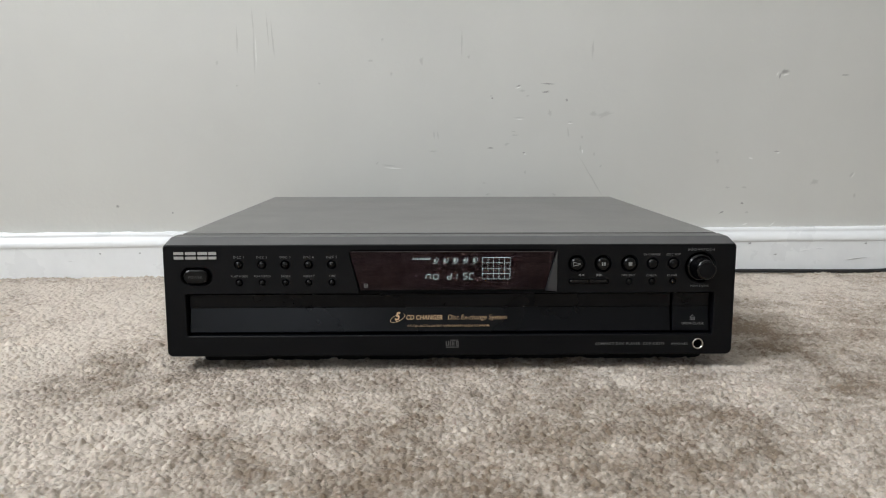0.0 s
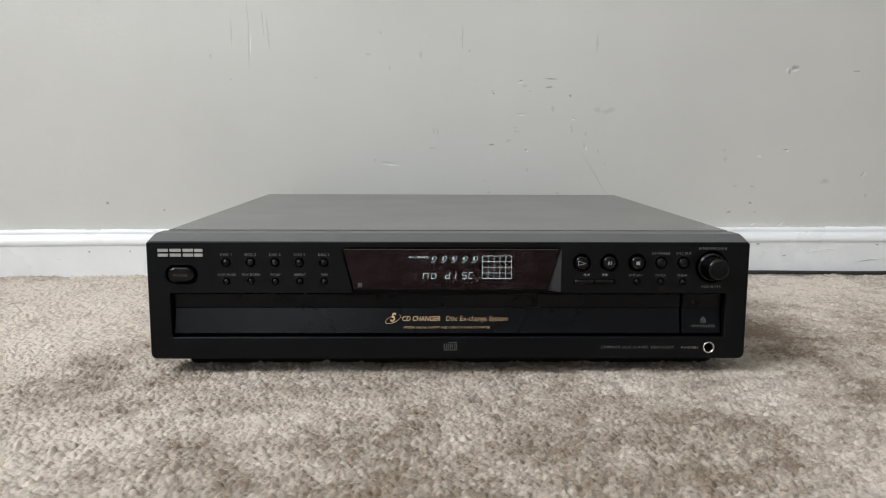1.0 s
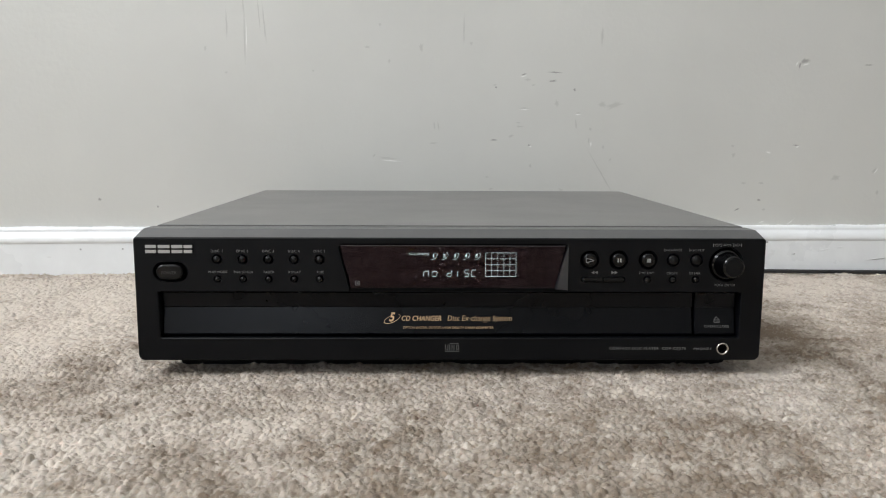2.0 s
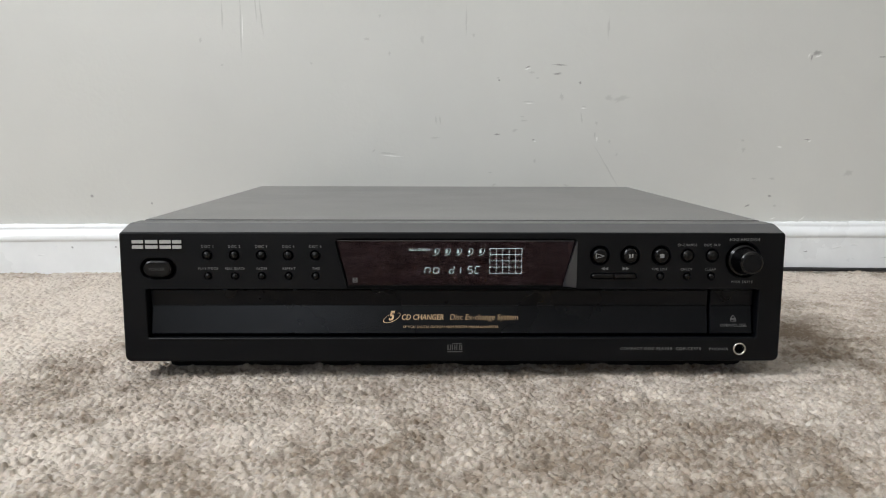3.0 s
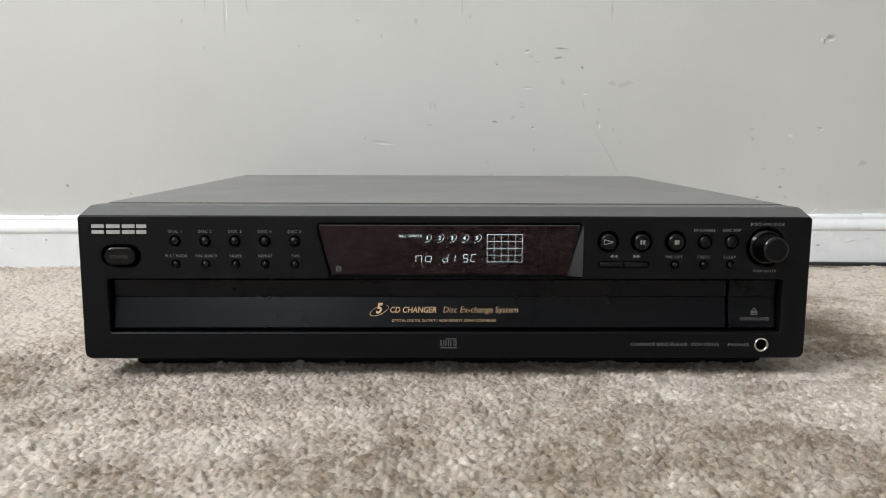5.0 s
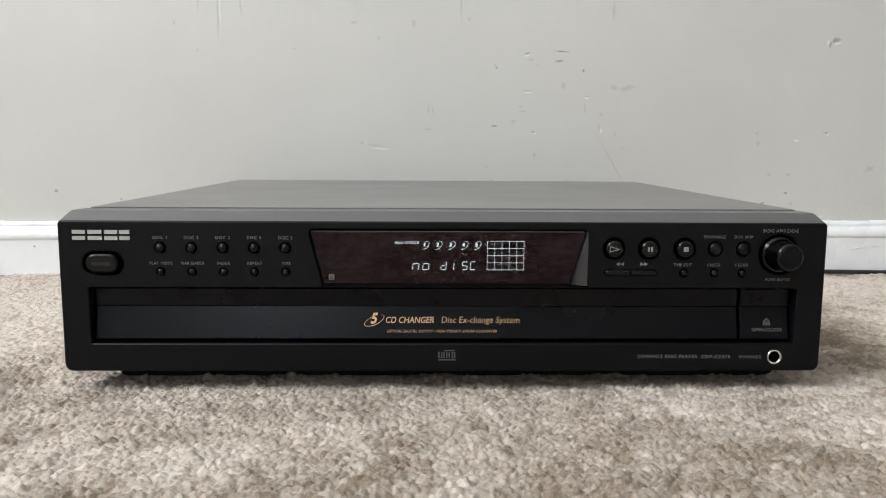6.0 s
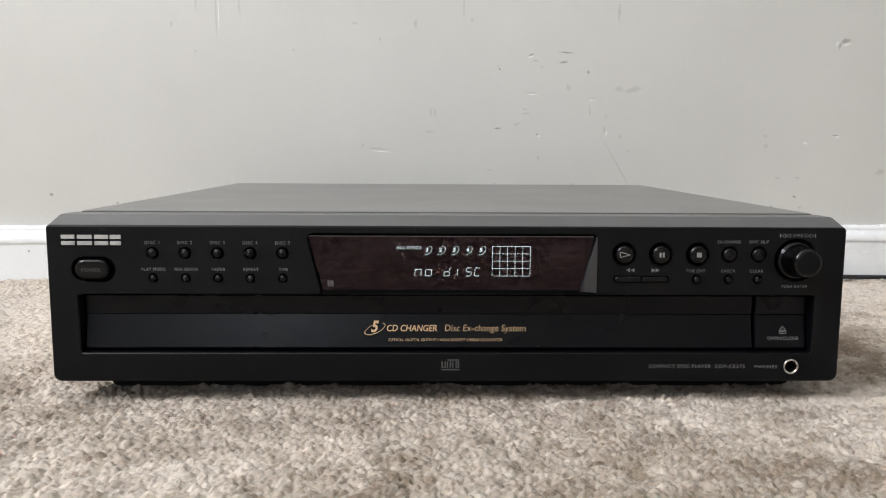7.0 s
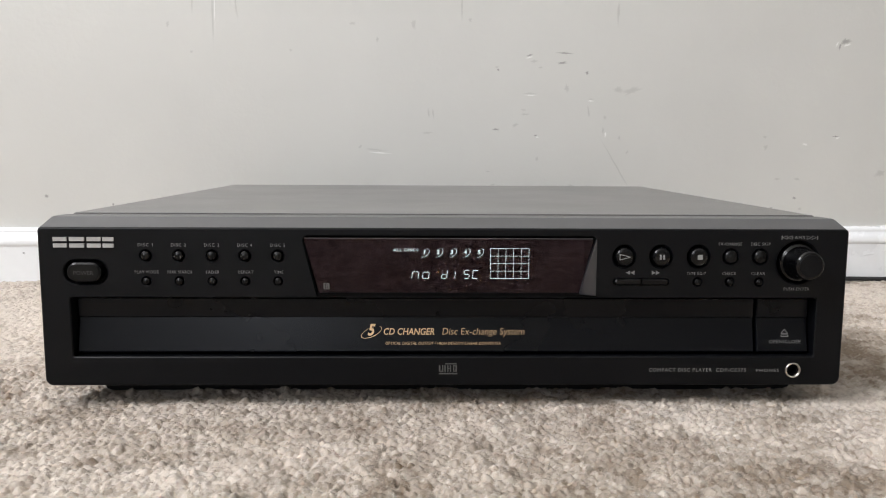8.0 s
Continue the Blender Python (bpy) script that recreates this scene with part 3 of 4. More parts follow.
# ---- lettering ----
def glyphs(text, shear=0.0, spacing=1.0, bold=0.0):
    """The outline mesh of a text in the built-in font: verts and faces in its own units, with its width and cap height."""
    def one(body):
        cu = bpy.data.curves.new("type", "FONT")
        cu.body, cu.shear, cu.space_character, cu.offset = body, shear, spacing, bold
        cu.resolution_u = 3
        ob = bpy.data.objects.new("type", cu)
        scene.collection.objects.link(ob)
        me = bpy.data.meshes.new_from_object(ob.evaluated_get(bpy.context.evaluated_depsgraph_get()))
        v, f = [tuple(p.co) for p in me.vertices], [tuple(p.vertices) for p in me.polygons]
        bpy.data.objects.remove(ob), bpy.data.curves.remove(cu), bpy.data.meshes.remove(me)
        return v, f
    caps = one("H")[0]
    v, f = one(text)
    return v, f, max(p[1] for p in caps)


def lettering(name, text, x0, x1, z0, z1, depth, material, parent, shear=0.0, spacing=1.0, bold=0.0, label=""):
    """Printed text between x0 and x1 with its base line at z0 and its capitals' top at z1 (mm); depth: y in metres, or of z."""
    v, f, cap = glyphs(text, shear, spacing, bold)
    lo, hi = min(p[0] for p in v), max(p[0] for p in v)
    bm = bmesh.new()
    made = []
    for x, y, _ in v:
        px, pz = (x0 + (x - lo) / (hi - lo) * (x1 - x0)) / 1000, (z0 + y / cap * (z1 - z0)) / 1000
        made.append(bm.verts.new((px, (depth(pz) if callable(depth) else depth) - 0.00012, pz)))
    for face in f:
        try:
            bm.faces.new([made[i] for i in face])
        except ValueError:
            pass
    bmesh.ops.recalc_face_normals(bm, faces=bm.faces)
    for face in bm.faces:
        if face.normal.y > 0:
            face.normal_flip()
    return part(name, bm, material, parent, label)


def flat(name, outlines, depth, material, parent, thick=0.00012, label=""):
    """Plain printed or raised shapes from outlines (x, z) in mm."""
    bm = bmesh.new()
    for o in outlines:
        pts = [(x / 1000, z / 1000) for x, z in o]
        a = [bm.verts.new((x, (depth(z) if callable(depth) else depth) - thick, z)) for x, z in pts]
        b = [bm.verts.new((x, (depth(z) if callable(depth) else depth) + 0.0001, z)) for x, z in pts]
        bm.faces.new(a), bm.faces.new(b[::-1])
        ring(bm, a, b)
    bmesh.ops.recalc_face_normals(bm, faces=bm.faces)
    return part(name, bm, material, parent, label)


def bar(x0, x1, z0, z1):
    return [(x0, z0), (x1, z0), (x1, z1), (x0, z1)]


def stroke(x0, z0, x1, z1, w):
    d = Vector((x1 - x0, z1 - z0)).normalized()
    n = Vector((-d.y, d.x)) * w / 2
    return [(x0 - n.x, z0 - n.y), (x1 - n.x, z1 - n.y), (x1 + n.x, z1 + n.y), (x0 + n.x, z0 + n.y)]


def path_strokes(points, w):
    return [stroke(*a, *b, w) for a, b in zip(points, points[1:])]


def arc(cx, cz, rx, rz, tilt, a0, a1, n=18):
    c, s = math.cos(radians(tilt)), math.sin(radians(tilt))
    out = []
    for k in range(n + 1):
        a = radians(a0 + (a1 - a0) * k / n)
        u, v = rx * math.cos(a), rz * math.sin(a)
        out.append((cx + u * c - v * s, cz + u * s + v * c))
    return out


def swoosh(cx, cz, rx, rz, tilt, a0, a1, w0, w1, n=24):
    """A band along an arc whose width runs from w0 over w1 at the middle back to w0."""
    inner, outer = arc(cx, cz, rx, rz, tilt, a0, a1, n), []
    for k, (x, z) in enumerate(inner):
        w = w0 + (w1 - w0) * math.sin(math.pi * k / n)
        d = Vector((x - cx, z - cz)).normalized()
        outer.append((x + d.x * w, z + d.y * w))
    return [[inner[k], inner[k + 1], outer[k + 1], outer[k]] for k in range(n)]


# maker's badge as four plain silver blocks, each of two bars
for a, b in ((-207.9, -200.8), (-199.4, -191.6), (-190.2, -183.0), (-182.0, -176.3)):
    for c, d in ((87.8, 89.9), (91.2, 93.3)):
        flat("badge_bar", [bar(a, b, c, d)], 0.0, M_SILVER, front_panel, 0.0007, "raised silver bar")

for k, x in enumerate(DISCS):
    c = x * 1000
    lettering("lettering", f"DISC {k + 1}", c - 3.8, c + 4.0, 88.4, 90.1, 0.0, M_PRINT, front_panel, spacing=1.25, bold=-0.002)
for x, text, half in zip(DISCS, ("PLAY MODE", "PEAK SEARCH", "FADER", "REPEAT", "TIME"), (6.3, 6.3, 3.5, 4.1, 2.4)):
    c = x * 1000 + 0.3
    lettering("lettering", text, c - half, c + half, 74.0, 75.6, 0.0, M_PRINT, front_panel, spacing=1.2, bold=-0.002)
for text, a, b, c, d in (("EX-CHANGE", 145.6, 158.2, 89.8, 91.4), ("DISC SKIP", 163.0, 173.6, 89.8, 91.4), ("TIME EDIT", 128.9, 139.4, 73.8, 75.4), ("CHECK", 148.2, 155.9, 73.8, 75.4),
                         ("CLEAR", 164.0, 171.5, 73.8, 75.4), ("AMS", 186.6, 192.0, 93.4, 95.0), ("PUSH ENTER", 182.1, 196.2, 65.4, 67.0), ("COMPACT DISC PLAYER", 110.4, 145.0, 20.3, 22.2),
                         ("CDP-CE375", 147.4, 164.0, 20.2, 22.1), ("PHONES", 169.6, 182.2, 20.1, 21.8)):
    lettering("lettering", text, a, b, c, d, 0.0, M_PRINT, front_panel, spacing=1.2, bold=-0.002)


def tri(x, z, w, h, way):
    return [(x, z - h / 2), (x + way * w, z), (x, z + h / 2)] if way > 0 else [(x, z - h / 2), (x, z + h / 2), (x - w, z)]


def outline_tri(x, z, w, h, way, line):
    p = [(x, z - h / 2), (x + way * w, z), (x, z + h / 2), (x, z - h / 2)]
    return path_strokes(p, line)


flat("symbol", [tri(98.2, 74.9, 2.2, 2.2, -1), tri(100.6, 74.9, 2.2, 2.2, -1)], 0.0, M_PRINT, front_panel)
flat("symbol", [tri(110.0, 74.9, 2.2, 2.2, 1), tri(112.2, 74.9, 2.2, 2.2, 1)], 0.0, M_PRINT, front_panel)
flat("symbol", [bar(179.5, 179.9, 93.1, 95.2)] + outline_tri(182.6, 94.15, 2.4, 2.0, -1, 0.16) + outline_tri(185.3, 94.15, 2.4, 2.0, -1, 0.16), 0.0, M_PRINT, front_panel)
flat("symbol", [bar(198.8, 199.2, 93.1, 95.2)] + outline_tri(193.3, 94.15, 2.4, 2.0, 1, 0.16) + outline_tri(196.0, 94.15, 2.4, 2.0, 1, 0.16), 0.0, M_PRINT, front_panel)
# disc format mark as plain bars
mark = [bar(-4.4, 5.6, 18.9, 19.6), bar(-1.0, 5.2, 24.4, 25.0)] + [bar(a, b, 20.3, 23.9) for a, b in ((-4.4, -3.6), (-2.6, -2.0), (-1.4, -0.7), (0.2, 0.8), (1.6, 2.2), (3.4, 4.0), (4.6, 5.4))] + [bar(-4.4, -2.0, 20.3, 20.8), bar(0.2, 2.2, 22.0, 22.4), bar(3.4, 5.4, 20.3, 20.8), bar(3.4, 5.4, 23.4, 23.9)]
flat("format_mark", mark, 0.0, M_MARK, front_panel)

# drawer lettering
flat("emblem", swoosh(-41.2, 40.9, 5.9, 2.2, 24, 60, 395, 0.12, 0.42), fold_y, M_GOLD, drawer)
lettering("lettering", "5", -43.4, -39.1, 39.3, 45.3, fold_y, M_GOLD, drawer, shear=0.25, bold=0.03)
lettering("lettering", "CD CHANGER", -34.6, -6.8, 39.6, 43.0, fold_y, M_GOLD, drawer, shear=0.18, bold=0.010)
lettering("lettering", "Disc Ex-change System", -2.5, 42.6, 39.6, 43.1, fold_y, M_GOLD, drawer, shear=0.15, bold=-0.012)
lettering("lettering", "OPTICAL DIGITAL OUTPUT / HIGH DENSITY LINEAR CONVERTER", -33.6, 29.4, 34.2, 35.7, fold_y, M_GOLD, drawer, shear=0.18, spacing=1.1, bold=-0.006)
lettering("lettering", "OPEN/CLOSE", 178.0, 195.6, 35.0, 36.8, fold_y, M_PRINT, open_button, spacing=1.1, bold=-0.006)
flat("symbol", path_strokes([(184.9, 40.3), (188.7, 40.3), (186.8, 42.4), (184.9, 40.3)], 0.3) + path_strokes([(184.9, 39.5), (188.7, 39.5), (188.7, 38.6), (184.9, 38.6), (184.9, 39.5)], 0.28), fold_y, M_PRINT, open_button)

# ---- buttons ----
def round_button(name, x, z, r, proud, label="", dish=0.0, material=None):
    bm = bmesh.new()
    e = min(0.0017, r * 0.4)
    edge = [(r - e * (1 - math.cos(a)), -proud + e * (1 - math.sin(a))) for a in (0.0, 0.4, 0.8, 1.2, 1.5)]
    lathe(bm, x, z, [(r, 0.0044)] + edge + [(r - e - 0.00015, -proud - dish * 0.05), (r * 0.4, -proud - dish), (r * 0.08, -proud - dish * 1.15)], 36)
    bmesh.ops.recalc_face_normals(bm, faces=bm.faces)
    return part(name, bm, material or M_BUTTON, player, label, smooth=True)


for x in DISCS:
    round_button("disc_button", x, ROW1, 0.0024, 0.0014, dish=0.0005)
    round_button("mode_button", x, ROW2, 0.0018, 0.0010, dish=0.0004)
for x in EDIT:
    round_button("edit_button", x, ROW2, 0.0018, 0.0010, dish=0.0004)
for x in EXCH:
    round_button("exchange_button", x, ROW1, 0.0036, 0.0013, dish=0.0004)
large = [round_button("transport_button", x, ROW1, 0.0050, 0.0022, dish=0.0001, material=M_GLOSS) for x in LARGE]
c = LARGE[0] * 1000
flat("symbol", path_strokes([(c - 2.9, ROW1 * 1000 - 1.5), (c + 2.7, ROW1 * 1000), (c - 2.9, ROW1 * 1000 + 1.5), (c - 2.9, ROW1 * 1000 - 1.5)], 0.4), -0.0023, M_PRINT, large[0], 0.0002)
c = LARGE[1] * 1000
flat("symbol", [bar(c - 1.4, c - 0.35, 82.3, 84.9), bar(c + 0.35, c + 1.4, 82.3, 84.9)], -0.0023, M_PRINT, large[1], 0.0002)
c = LARGE[2] * 1000
flat("symbol", [bar(c - 1.35, c + 1.35, 82.3, 84.9)], -0.0023, M_PRINT, large[2], 0.0002)
for a, b in ((0.0900, 0.1041), (0.1046, 0.1188)):
    bm = bmesh.new()
    left = a < 0.1
    prism(bm, rounded([(a, 0.0685), (b, 0.0685), (b, 0.0714), (a, 0.0714)], [0.0014 if left else 0.0001, 0.0001 if left else 0.0014] + [0.0001 if left else 0.0014, 0.0014 if left else 0.0001], 5), -0.0013, 0.0044, 0.0005)
    part("search_button", bm, M_BUTTON, player)
bm = bmesh.new()
prism(bm, stadium(-0.2011, -0.1831, 0.0696, 0.0799), -0.0022, 0.0044, 0.0009)
power = part("power_button", bm, M_BUTTON, player, "black oblong power button")
lettering("lettering", "POWER", -197.2, -186.8, 73.5, 75.5, -0.0022, M_DIM, power)

bm = bmesh.new()
n = 40
lathe(bm, *KNOB, [(0.0102, 0.0044), (0.0102, 0.0)] + [(0.0090 + 0.0012 * math.cos(a), -0.0012 * math.sin(a)) for a in (0.3, 0.6, 0.9, 1.2, 1.5)] + [(0.0088, -0.0018)]
      + [(0.0060 + 0.0016 * math.cos(a), -0.0124 - 0.0016 * math.sin(a)) for a in (0.0, 0.25, 0.5, 0.75, 1.0, 1.25, 1.5)] + [(0.0056, -0.0140), (0.0030, -0.0139), (0.0004, -0.0139)], 56)
bmesh.ops.recalc_face_normals(bm, faces=bm.faces)
knob = part("jog_knob", bm, M_KNOB, player, "round black jog knob")
for p in knob.data.polygons:
    p.use_smooth = abs(p.normal.y) < 0.999
bm = bmesh.new()
lathe(bm, *KNOB, [(0.0060, -0.0138), (0.0060, -0.01405), (0.0057, -0.0142), (0.0004, -0.0142)], 48)
bmesh.ops.recalc_face_normals(bm, faces=bm.faces)
part("knob_face", bm, M_BLACK, knob, "dull black end of the knob")

bm = bmesh.new()
lathe(bm, *JACK, [(0.0040, 0.0060), (0.0044, 0.0), (0.0044, -0.0005), (0.0041, -0.0010), (0.0036, -0.0010), (0.0031, -0.0004), (0.0029, 0.0010), (0.0029, 0.0058)], 36)
bmesh.ops.recalc_face_normals(bm, faces=bm.faces)
jack = part("headphone_socket", bm, M_CHROME, player, "nickel-ringed headphone socket", smooth=True)
# a dark liner paints the shade inside the nickel bore
bm = bmesh.new()
lathe(bm, *JACK, [(0.00288, 0.0057), (0.00288, 0.0012), (0.00270, 0.0011), (0.00268, 0.0050), (0.0005, 0.0051)], 24)
part("socket_hole", bm, M_DARK, jack)

# ---- display: smoked pane, lit segments behind ----
bm = bmesh.new()
pane = [(-0.0690, 0.0632), (0.0708, 0.0632), (0.0785, 0.0931), (-0.0768, 0.0931)]
prism(bm, rounded(pane, 0.0006, 3), 0.0010, 0.0030, 0.0001)
window_pane = part("display_window", bm, M_GLASS, player, "smoked purple-brown display window")
window_pane.visible_shadow = False
# added strip: hides the pane's lower edge and paints the gap's shade
bm = bmesh.new()
box(bm, -0.0698, 0.0712, 0.0004, 0.0009, 0.0618, 0.0637)
part("pane_gap_shade", bm, M_DARK, window_pane, "dull black strip in place of the shaded gap under the window")
# a grey bar painting the highlight along the pane's top edge
flat("pane_edge_glint", [bar(-76.0, 77.8, 92.85, 93.2)], 0.0010, M_SHEEN, window_pane, 0.0002)
bm = bmesh.new()
box(bm, -0.0775, 0.0790, 0.0246, 0.0253, 0.0600, 0.0950)
for x in (-0.0778, 0.0788):
    box(bm, x - 0.0004, x + 0.0004, 0.0052, 0.0246, 0.0600, 0.0950)
box(bm, -0.0774, 0.0784, 0.0052, 0.0246, 0.0600, 0.0606)
box(bm, -0.0774, 0.0784, 0.0052, 0.0246, 0.0944, 0.0950)
display = part("display", bm, M_BOARD, player, "lit fluorescent display reading no disc")
LIT = 0.0245


def lit(outlines, name="segment"):
    return flat(name, outlines, LIT, M_LIT, display, 0.00008)


lettering("lettering", "ALL DISCS", -30.2, -15.9, 83.2, 84.8, LIT, M_LIT, display, spacing=1.2, bold=0.004)
for k in range(5):
    x = -12.7 + 7.74 * k
    lettering("lettering", str(k + 1), x - (0.2 if k == 0 else 0.7), x + (0.8 if k == 0 else 1.1), 81.7, 84.0, LIT, M_LIT, display, shear=0.06, bold=0.02)
    lit(swoosh(x + 0.40, 82.3, 2.95, 1.70, 42, -170, 62, 0.05, 0.28), "swoosh")
gx0, gx1, gz0, gz1, w = 25.0, 46.9, 67.7, 84.9, 0.19
lit([bar(gx0 + (gx1 - gx0) * k / 5 - w / 2, gx0 + (gx1 - gx0) * k / 5 + w / 2, gz0 - w / 2, gz1 + w / 2) for k in range(6)], "grid_line")
flat("grid_line", [bar(gx0 + w / 2, gx1 - w / 2, gz0 + (gz1 - gz0) * k / 4 - w / 2, gz0 + (gz1 - gz0) * k / 4 + w / 2) for k in range(5)], LIT - 0.0001, M_LIT, display, 0.00008)
SEG = {  # slanted strokes in a unit box
    "n": [(0, 0, 0, 0.78), (0.06, 0.8, 0.94, 0.8), (1, 0, 1, 0.78)],
    "o": [(0, 0.05, 0, 0.72), (0.06, 0.77, 0.94, 0.77), (1, 0.05, 1, 0.72), (0.06, 0, 0.94, 0)],
    "d": [(0, 0.05, 0, 0.45), (0.06, 0.5, 0.94, 0.5), (1, 0.05, 1, 0.45), (1, 0.55, 1, 1), (0.06, 0, 0.94, 0)],
    "i": [(0, 0.0, 0, 0.4), (0, 0.5, 0, 0.85)],
    "s": [(0.06, 1, 0.94, 1), (0, 0.55, 0, 0.95), (0.06, 0.5, 0.94, 0.5), (1, 0.05, 1, 0.45), (0.06, 0, 0.94, 0)],
    "c": [(0.06, 1, 0.94, 1), (0, 0.55, 0, 0.95), (0, 0.05, 0, 0.45), (0.06, 0, 0.94, 0)],
}
for kind, x0, wide in (("n", -19.6, 3.5), ("o", -13.6, 3.5), ("d", -2.8, 3.0), ("i", 4.8, 1.0), ("s", 9.8, 3.0), ("c", 14.7, 3.0)):
    lit([stroke(x0 + a * wide + 0.5 * b, 67.7 + 4.7 * b, x0 + c * wide + 0.5 * d, 67.7 + 4.7 * d, 0.31) for a, b, c, d in SEG[kind]])
flat("sensor_mark", [bar(-66.4, -63.3, 65.5, 65.9), bar(-66.4, -63.3, 68.2, 68.6), bar(-66.4, -65.7, 65.9, 68.2), bar(-64.0, -63.3, 65.9, 68.2), bar(-65.3, -64.4, 66.3, 67.8)], 0.0009, M_MARK, window_pane)

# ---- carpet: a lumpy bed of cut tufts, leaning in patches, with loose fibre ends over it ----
# patches of brushed pile and of painted light or shade: place, half lengths, turn, and how far they lean to the
# daylight and grow paler (+) or away and darker (-)
# the dark one at (0.28, 0.13) deepens the player's cast shadow
BRUSHED_LIGHT = ((-0.27, 0.0, 0.026, 0.11, -4, -0.7), (-0.222, -0.075, 0.012, 0.06, -22, -1.0), (-0.36, 0.10, 0.07, 0.17, -12, 1.1), (-0.200, -0.098, 0.022, 0.05, 14, 1.3), (-0.255, -0.15, 0.05, 0.04, 0, 1.4), (-0.155, -0.085, 0.045, 0.022, 10, -0.5),
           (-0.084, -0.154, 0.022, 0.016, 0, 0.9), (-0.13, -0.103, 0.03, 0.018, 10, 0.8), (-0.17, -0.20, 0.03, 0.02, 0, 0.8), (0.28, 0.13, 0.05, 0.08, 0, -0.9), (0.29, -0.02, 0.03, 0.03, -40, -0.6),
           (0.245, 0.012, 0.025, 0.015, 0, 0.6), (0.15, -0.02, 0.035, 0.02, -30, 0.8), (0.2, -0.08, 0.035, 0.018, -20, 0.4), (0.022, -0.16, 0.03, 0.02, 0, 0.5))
# the wide ones colour whole areas brighter or darker in place of light
MORE_LIGHT = ((0.085, -0.06, 0.02, 0.03, -20, -0.6), (0.12, -0.15, 0.05, 0.022, 10, -0.3), (0.40, 0.26, 0.09, 0.05, -20, 0.7), (-0.40, 0.30, 0.14, 0.10, 0, 0.6), (-0.33, -0.06, 0.035, 0.06, 20, 1.0), (0.06, -0.11, 0.05, 0.025, 0, -0.5), (-0.30, -0.11, 0.15, 0.13, 0, 0.8), (0.14, -0.11, 0.17, 0.10, 0, -0.2), (-0.52, 0.30, 0.16, 0.12, 0, 0.8), (0.47, 0.37, 0.17, 0.08, 0, 0.8), (-0.04, -0.168, 0.13, 0.05, 0, -0.7), (-0.03, -0.06, 0.10, 0.035, 0, 0.3))


def nap_light(x, y):
    """Brushed pile and painted light or shade at any place, with ragged patch edges."""
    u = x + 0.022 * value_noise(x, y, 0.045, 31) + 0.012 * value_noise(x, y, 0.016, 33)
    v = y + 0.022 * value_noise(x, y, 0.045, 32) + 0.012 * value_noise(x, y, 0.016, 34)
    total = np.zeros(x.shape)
    for px, py, sx, sy, turn, k in BRUSHED_LIGHT + MORE_LIGHT:
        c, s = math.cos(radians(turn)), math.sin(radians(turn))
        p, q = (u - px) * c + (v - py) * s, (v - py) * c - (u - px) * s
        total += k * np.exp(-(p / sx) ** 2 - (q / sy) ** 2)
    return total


def pile_lean(x, y):
    """Which way and how far the pile leans: x and y slopes."""
    lx = 0.22 * (value_noise(x, y, 0.075, 3) + 0.9 * value_noise(x, y, 0.03, 4))
    ly = 0.18 * (value_noise(x, y, 0.075, 1) + 0.9 * value_noise(x, y, 0.03, 2))
    g = nap_light(x, y)
    lx, ly = lx - 0.35 * g, ly - 0.25 * g
    return lx, ly


def pile_height(x, y):
    """The pile's top at any place and the yarn's tone there: domed tufts on a jittered lattice, each with its own height, tilt and tone."""
    rng = np.random.RandomState(11)
    size, cell = 700, 0.0025
    jx, jy = rng.uniform(0.1, 0.9, (size, size)), rng.uniform(0.1, 0.9, (size, size))
    up, wide = rng.normal(0, 0.00055, (size, size)), rng.uniform(0.75, 1.3, (size, size))
    sx, sy = rng.normal(0, 0.36, (size, size)), rng.normal(0, 0.36, (size, size))
    tones = rng.normal(0, 1, (size, size))
    lx, ly = pile_lean(x, y)
    u, v = x / cell + 350, y / cell + 350
    i, j = np.floor(u).astype(int), np.floor(v).astype(int)
    best, tone = np.full(x.shape, -1.0), np.zeros(x.shape)
    for a in (-1, 0, 1):
        for b in (-1, 0, 1):
            p, q = (i + a) % size, (j + b) % size
            du, dv = (u - (i + a + jx[p, q])) * cell, (v - (j + b + jy[p, q])) * cell
            d2 = (du * du + dv * dv) / (0.0019 * wide[p, q]) ** 2
            h = up[p, q] + 0.0015 * (1 - d2) + (sx[p, q] - lx) * du + (sy[p, q] - ly) * dv
            tone = np.where(h > best, tones[p, q], tone)
            best = np.maximum(best, h)
    best = np.maximum(best, -0.0012)
    best += 0.0011 * value_noise(x, y, 0.010, 5) + 0.0008 * value_noise(x, y, 0.026, 9) + 0.0006 * value_noise(x, y, 0.08, 12)
    best += 0.00042 * value_noise(x, y, 0.0013, 21) + 0.00010 * value_noise(x, y, 0.0006, 22)
    along = np.clip((y - 0.04) / 0.3, 0, 1)
    return best - 0.0008 - 0.0052 * x * along * along * (3 - 2 * along), tone


AREAS = ((-0.80, 0.80, -1.30, -0.70, 0.0030), (-0.40, 0.40, -0.70, -0.26, 0.0012), (-0.80, -0.40, -0.70, -0.26, 0.003), (0.40, 0.80, -0.70, -0.26, 0.003), (-0.50, 0.50, -0.26, 0.075, 0.00078), (-0.80, -0.50, -0.26, 0.075, 0.0014), (0.50, 0.80, -0.26, 0.075, 0.0014), (-0.80, -0.175, 0.075, 0.475, 0.0012), (0.175, 0.80, 0.075, 0.505, 0.0012))


def back_edge(x):
    return 0.4404 + 0.0506 * x - 0.0128


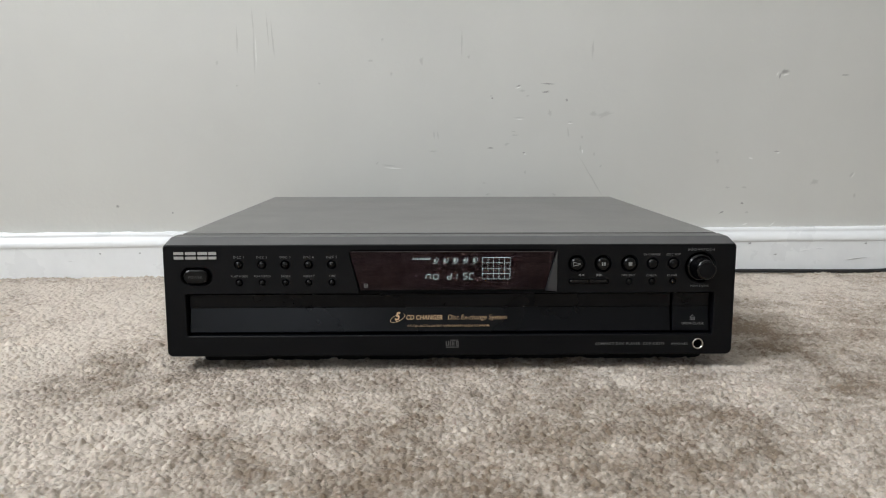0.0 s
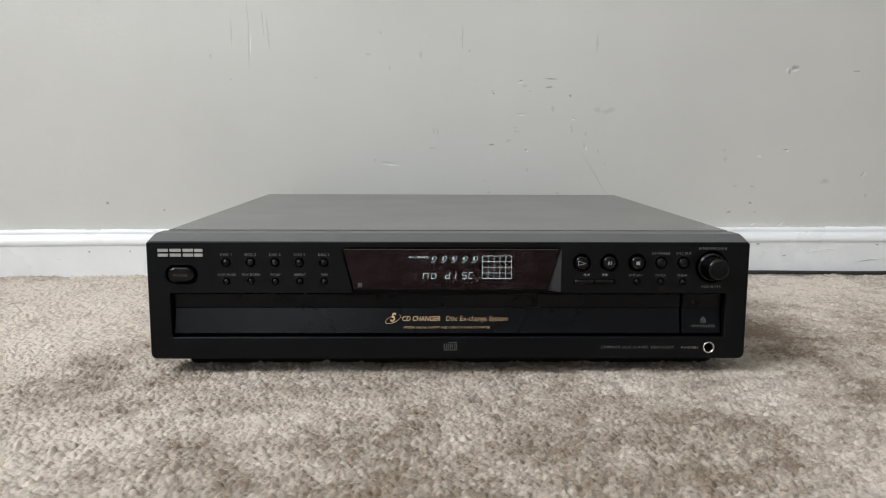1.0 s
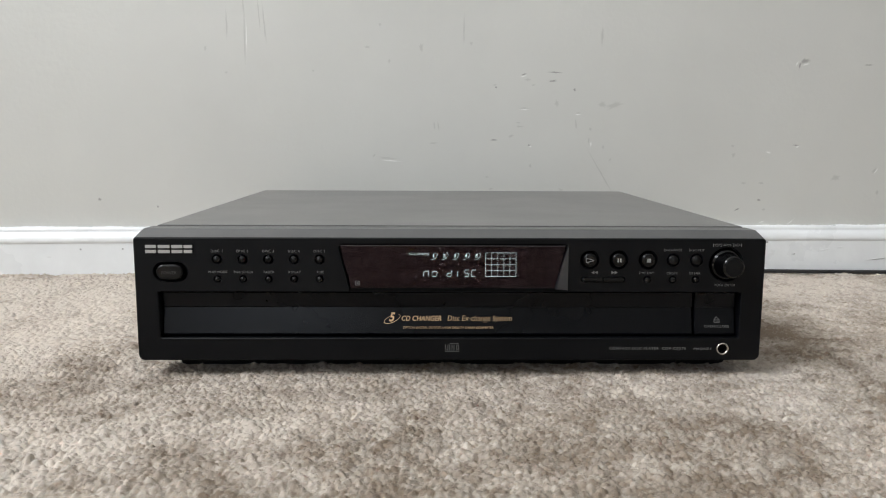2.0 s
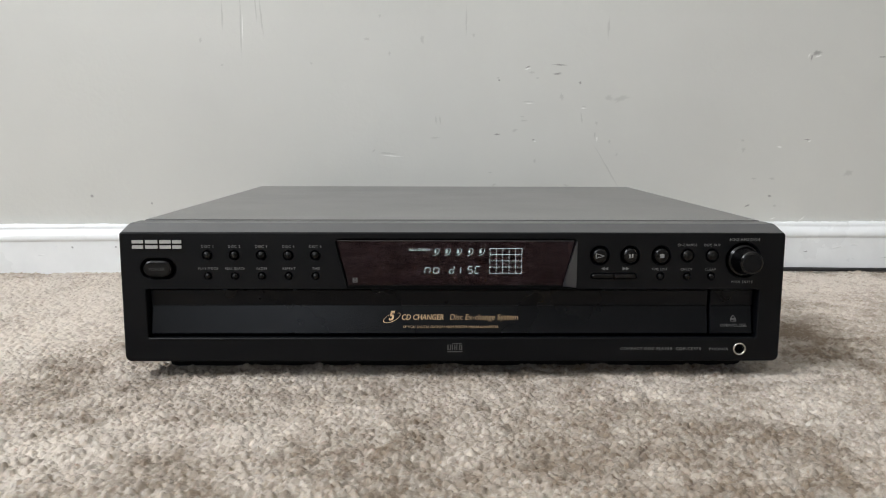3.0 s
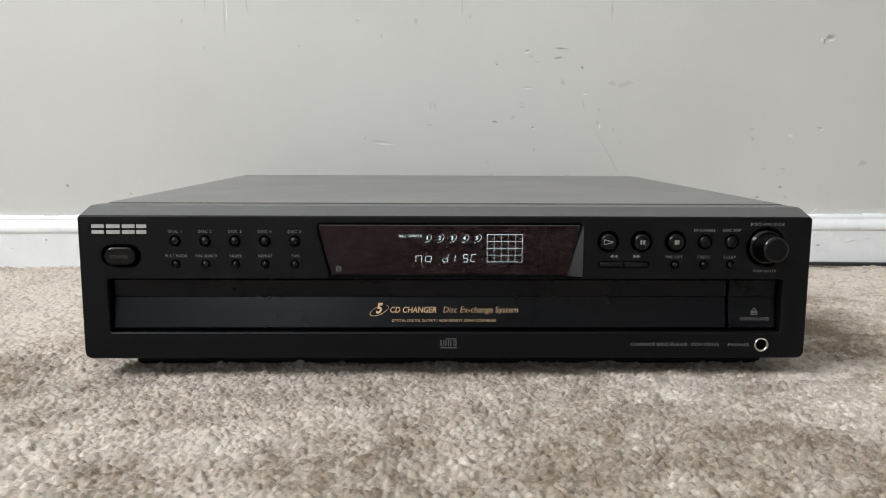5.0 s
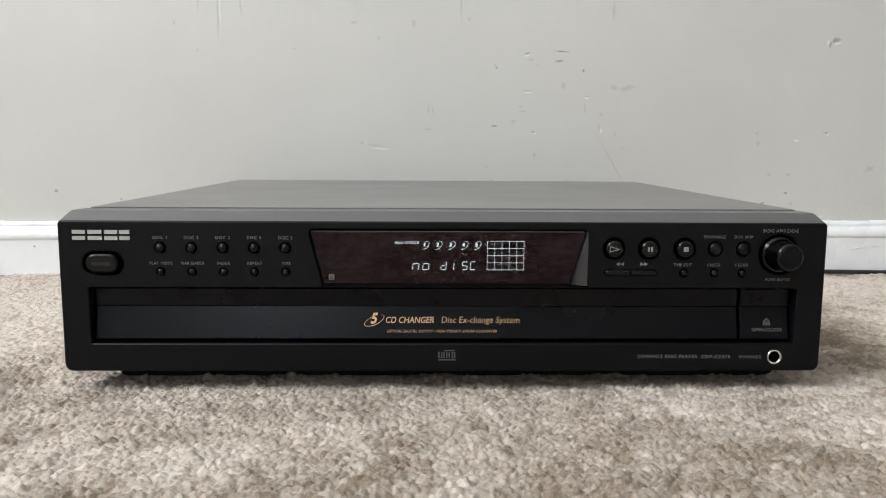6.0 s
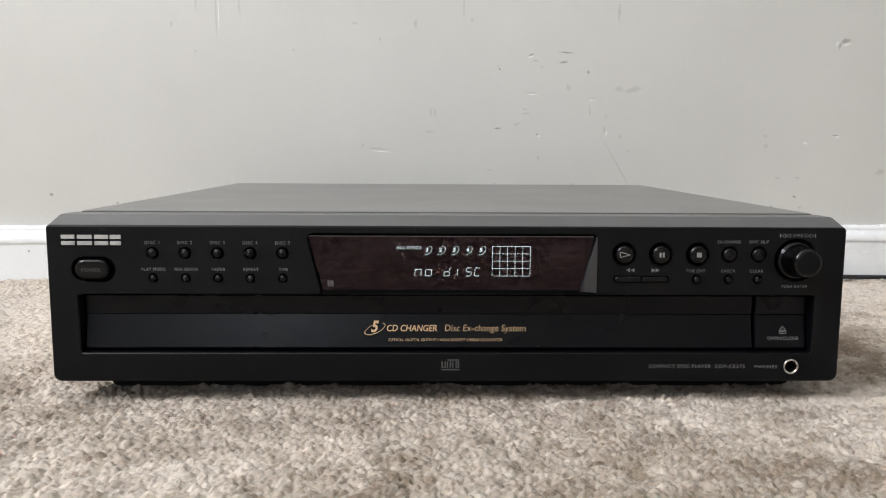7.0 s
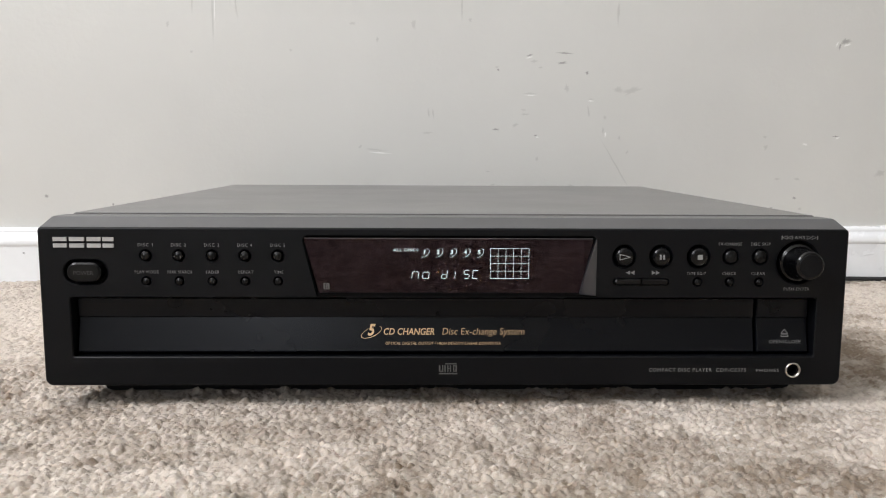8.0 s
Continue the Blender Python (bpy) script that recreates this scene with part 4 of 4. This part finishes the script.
def numpy_mesh(name, co, tone, faces, corners, material, smooth):
    me = bpy.data.meshes.new(name)
    me.vertices.add(len(co))
    me.vertices.foreach_set("co", co.astype(np.float32).ravel())
    me.loops.add(faces.size)
    me.loops.foreach_set("vertex_index", faces.astype(np.int32).ravel())
    count = faces.size // corners
    me.polygons.add(count)
    me.polygons.foreach_set("loop_start", np.arange(0, faces.size, corners, dtype=np.int32))
    me.polygons.foreach_set("use_smooth", np.full(count, smooth))
    me.update(calc_edges=True)
    me.attributes.new("nap_light", "FLOAT", "POINT").data.foreach_set("value", (nap_light(co[:, 0], co[:, 1]) + 0.27 * tone).astype(np.float32))
    me.materials.append(material)
    return me


def carpet():
    cos, tones, quads, start = [], [], [], 0
    for xa, xb, ya, yb, step in AREAS:
        nx, ny = int((xb - xa) / step) + 1, int((yb - ya) / step) + 1
        gx, gy = np.meshgrid(np.linspace(xa, xb, nx), np.linspace(ya, yb, ny))
        gy = np.minimum(gy, back_edge(gx))
        high, tone = pile_height(gx, gy)
        cos.append(np.stack([gx, gy, high], -1).reshape(-1, 3))
        tones.append(tone.ravel())
        k = start + np.arange(nx * ny).reshape(ny, nx)
        q = np.stack([k[:-1, :-1], k[:-1, 1:], k[1:, 1:], k[1:, :-1]], -1).reshape(-1, 4)
        keep = (gy[1:, 1:] - gy[:-1, 1:]).ravel() > 1e-7
        quads.append(q[keep])
        start += nx * ny
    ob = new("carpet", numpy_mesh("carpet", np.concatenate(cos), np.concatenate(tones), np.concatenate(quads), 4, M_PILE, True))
    tagged(ob, "greige cut-pile carpet, brushed, with light and shade coloured into its patches", "carpet", kind="stuff")
    # loose fibre ends
    rng = np.random.RandomState(5)
    some = []
    for xa, xb, ya, yb, count in ((-0.50, 0.50, -0.26, 0.045, 300000), (-0.80, -0.20, 0.045, 0.45, 95000), (0.20, 0.80, 0.045, 0.48, 95000), (-0.75, -0.50, -0.26, 0.045, 20000), (0.50, 0.75, -0.26, 0.045, 20000)):
        some.append(np.c_[rng.uniform(xa, xb, count), rng.uniform(ya, yb, count)])
    p = np.concatenate(some)
    p = p[p[:, 1] < back_edge(p[:, 0]) - 0.002]
    x, y = p.T
    n = len(p)
    z, tone = pile_height(x, y)
    z += rng.uniform(-0.0002, 0.0003, n)
    turn = rng.uniform(0, 6.28, n)
    dx, dy = np.cos(turn), np.sin(turn)
    half, length = rng.uniform(0.00011, 0.00022, n), rng.uniform(0.0006, 0.0016, n)
    rise, roll = rng.normal(0, 0.3, n), rng.normal(0, 0.4, n)
    wx, wy, wz = -dy * half, dx * half, half * roll
    bend = rng.normal(0, 0.35, n) * length
    mid = 0.00025
    rows = [(x - dx * length, y - dy * length, z - rise * length - mid), (x - bend * dy - wx, y + bend * dx - wy, z - wz + mid), (x + dx * length, y + dy * length, z + rise * length - mid), (x - bend * dy + wx, y + bend * dx + wy, z + wz + mid)]
    co = np.stack([np.stack(v, 1) for v in rows], 1).reshape(-1, 3)
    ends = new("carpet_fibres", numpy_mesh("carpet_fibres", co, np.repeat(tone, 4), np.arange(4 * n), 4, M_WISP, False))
    ends.parent = ob
    ends["kind"] = "stuff"


carpet()
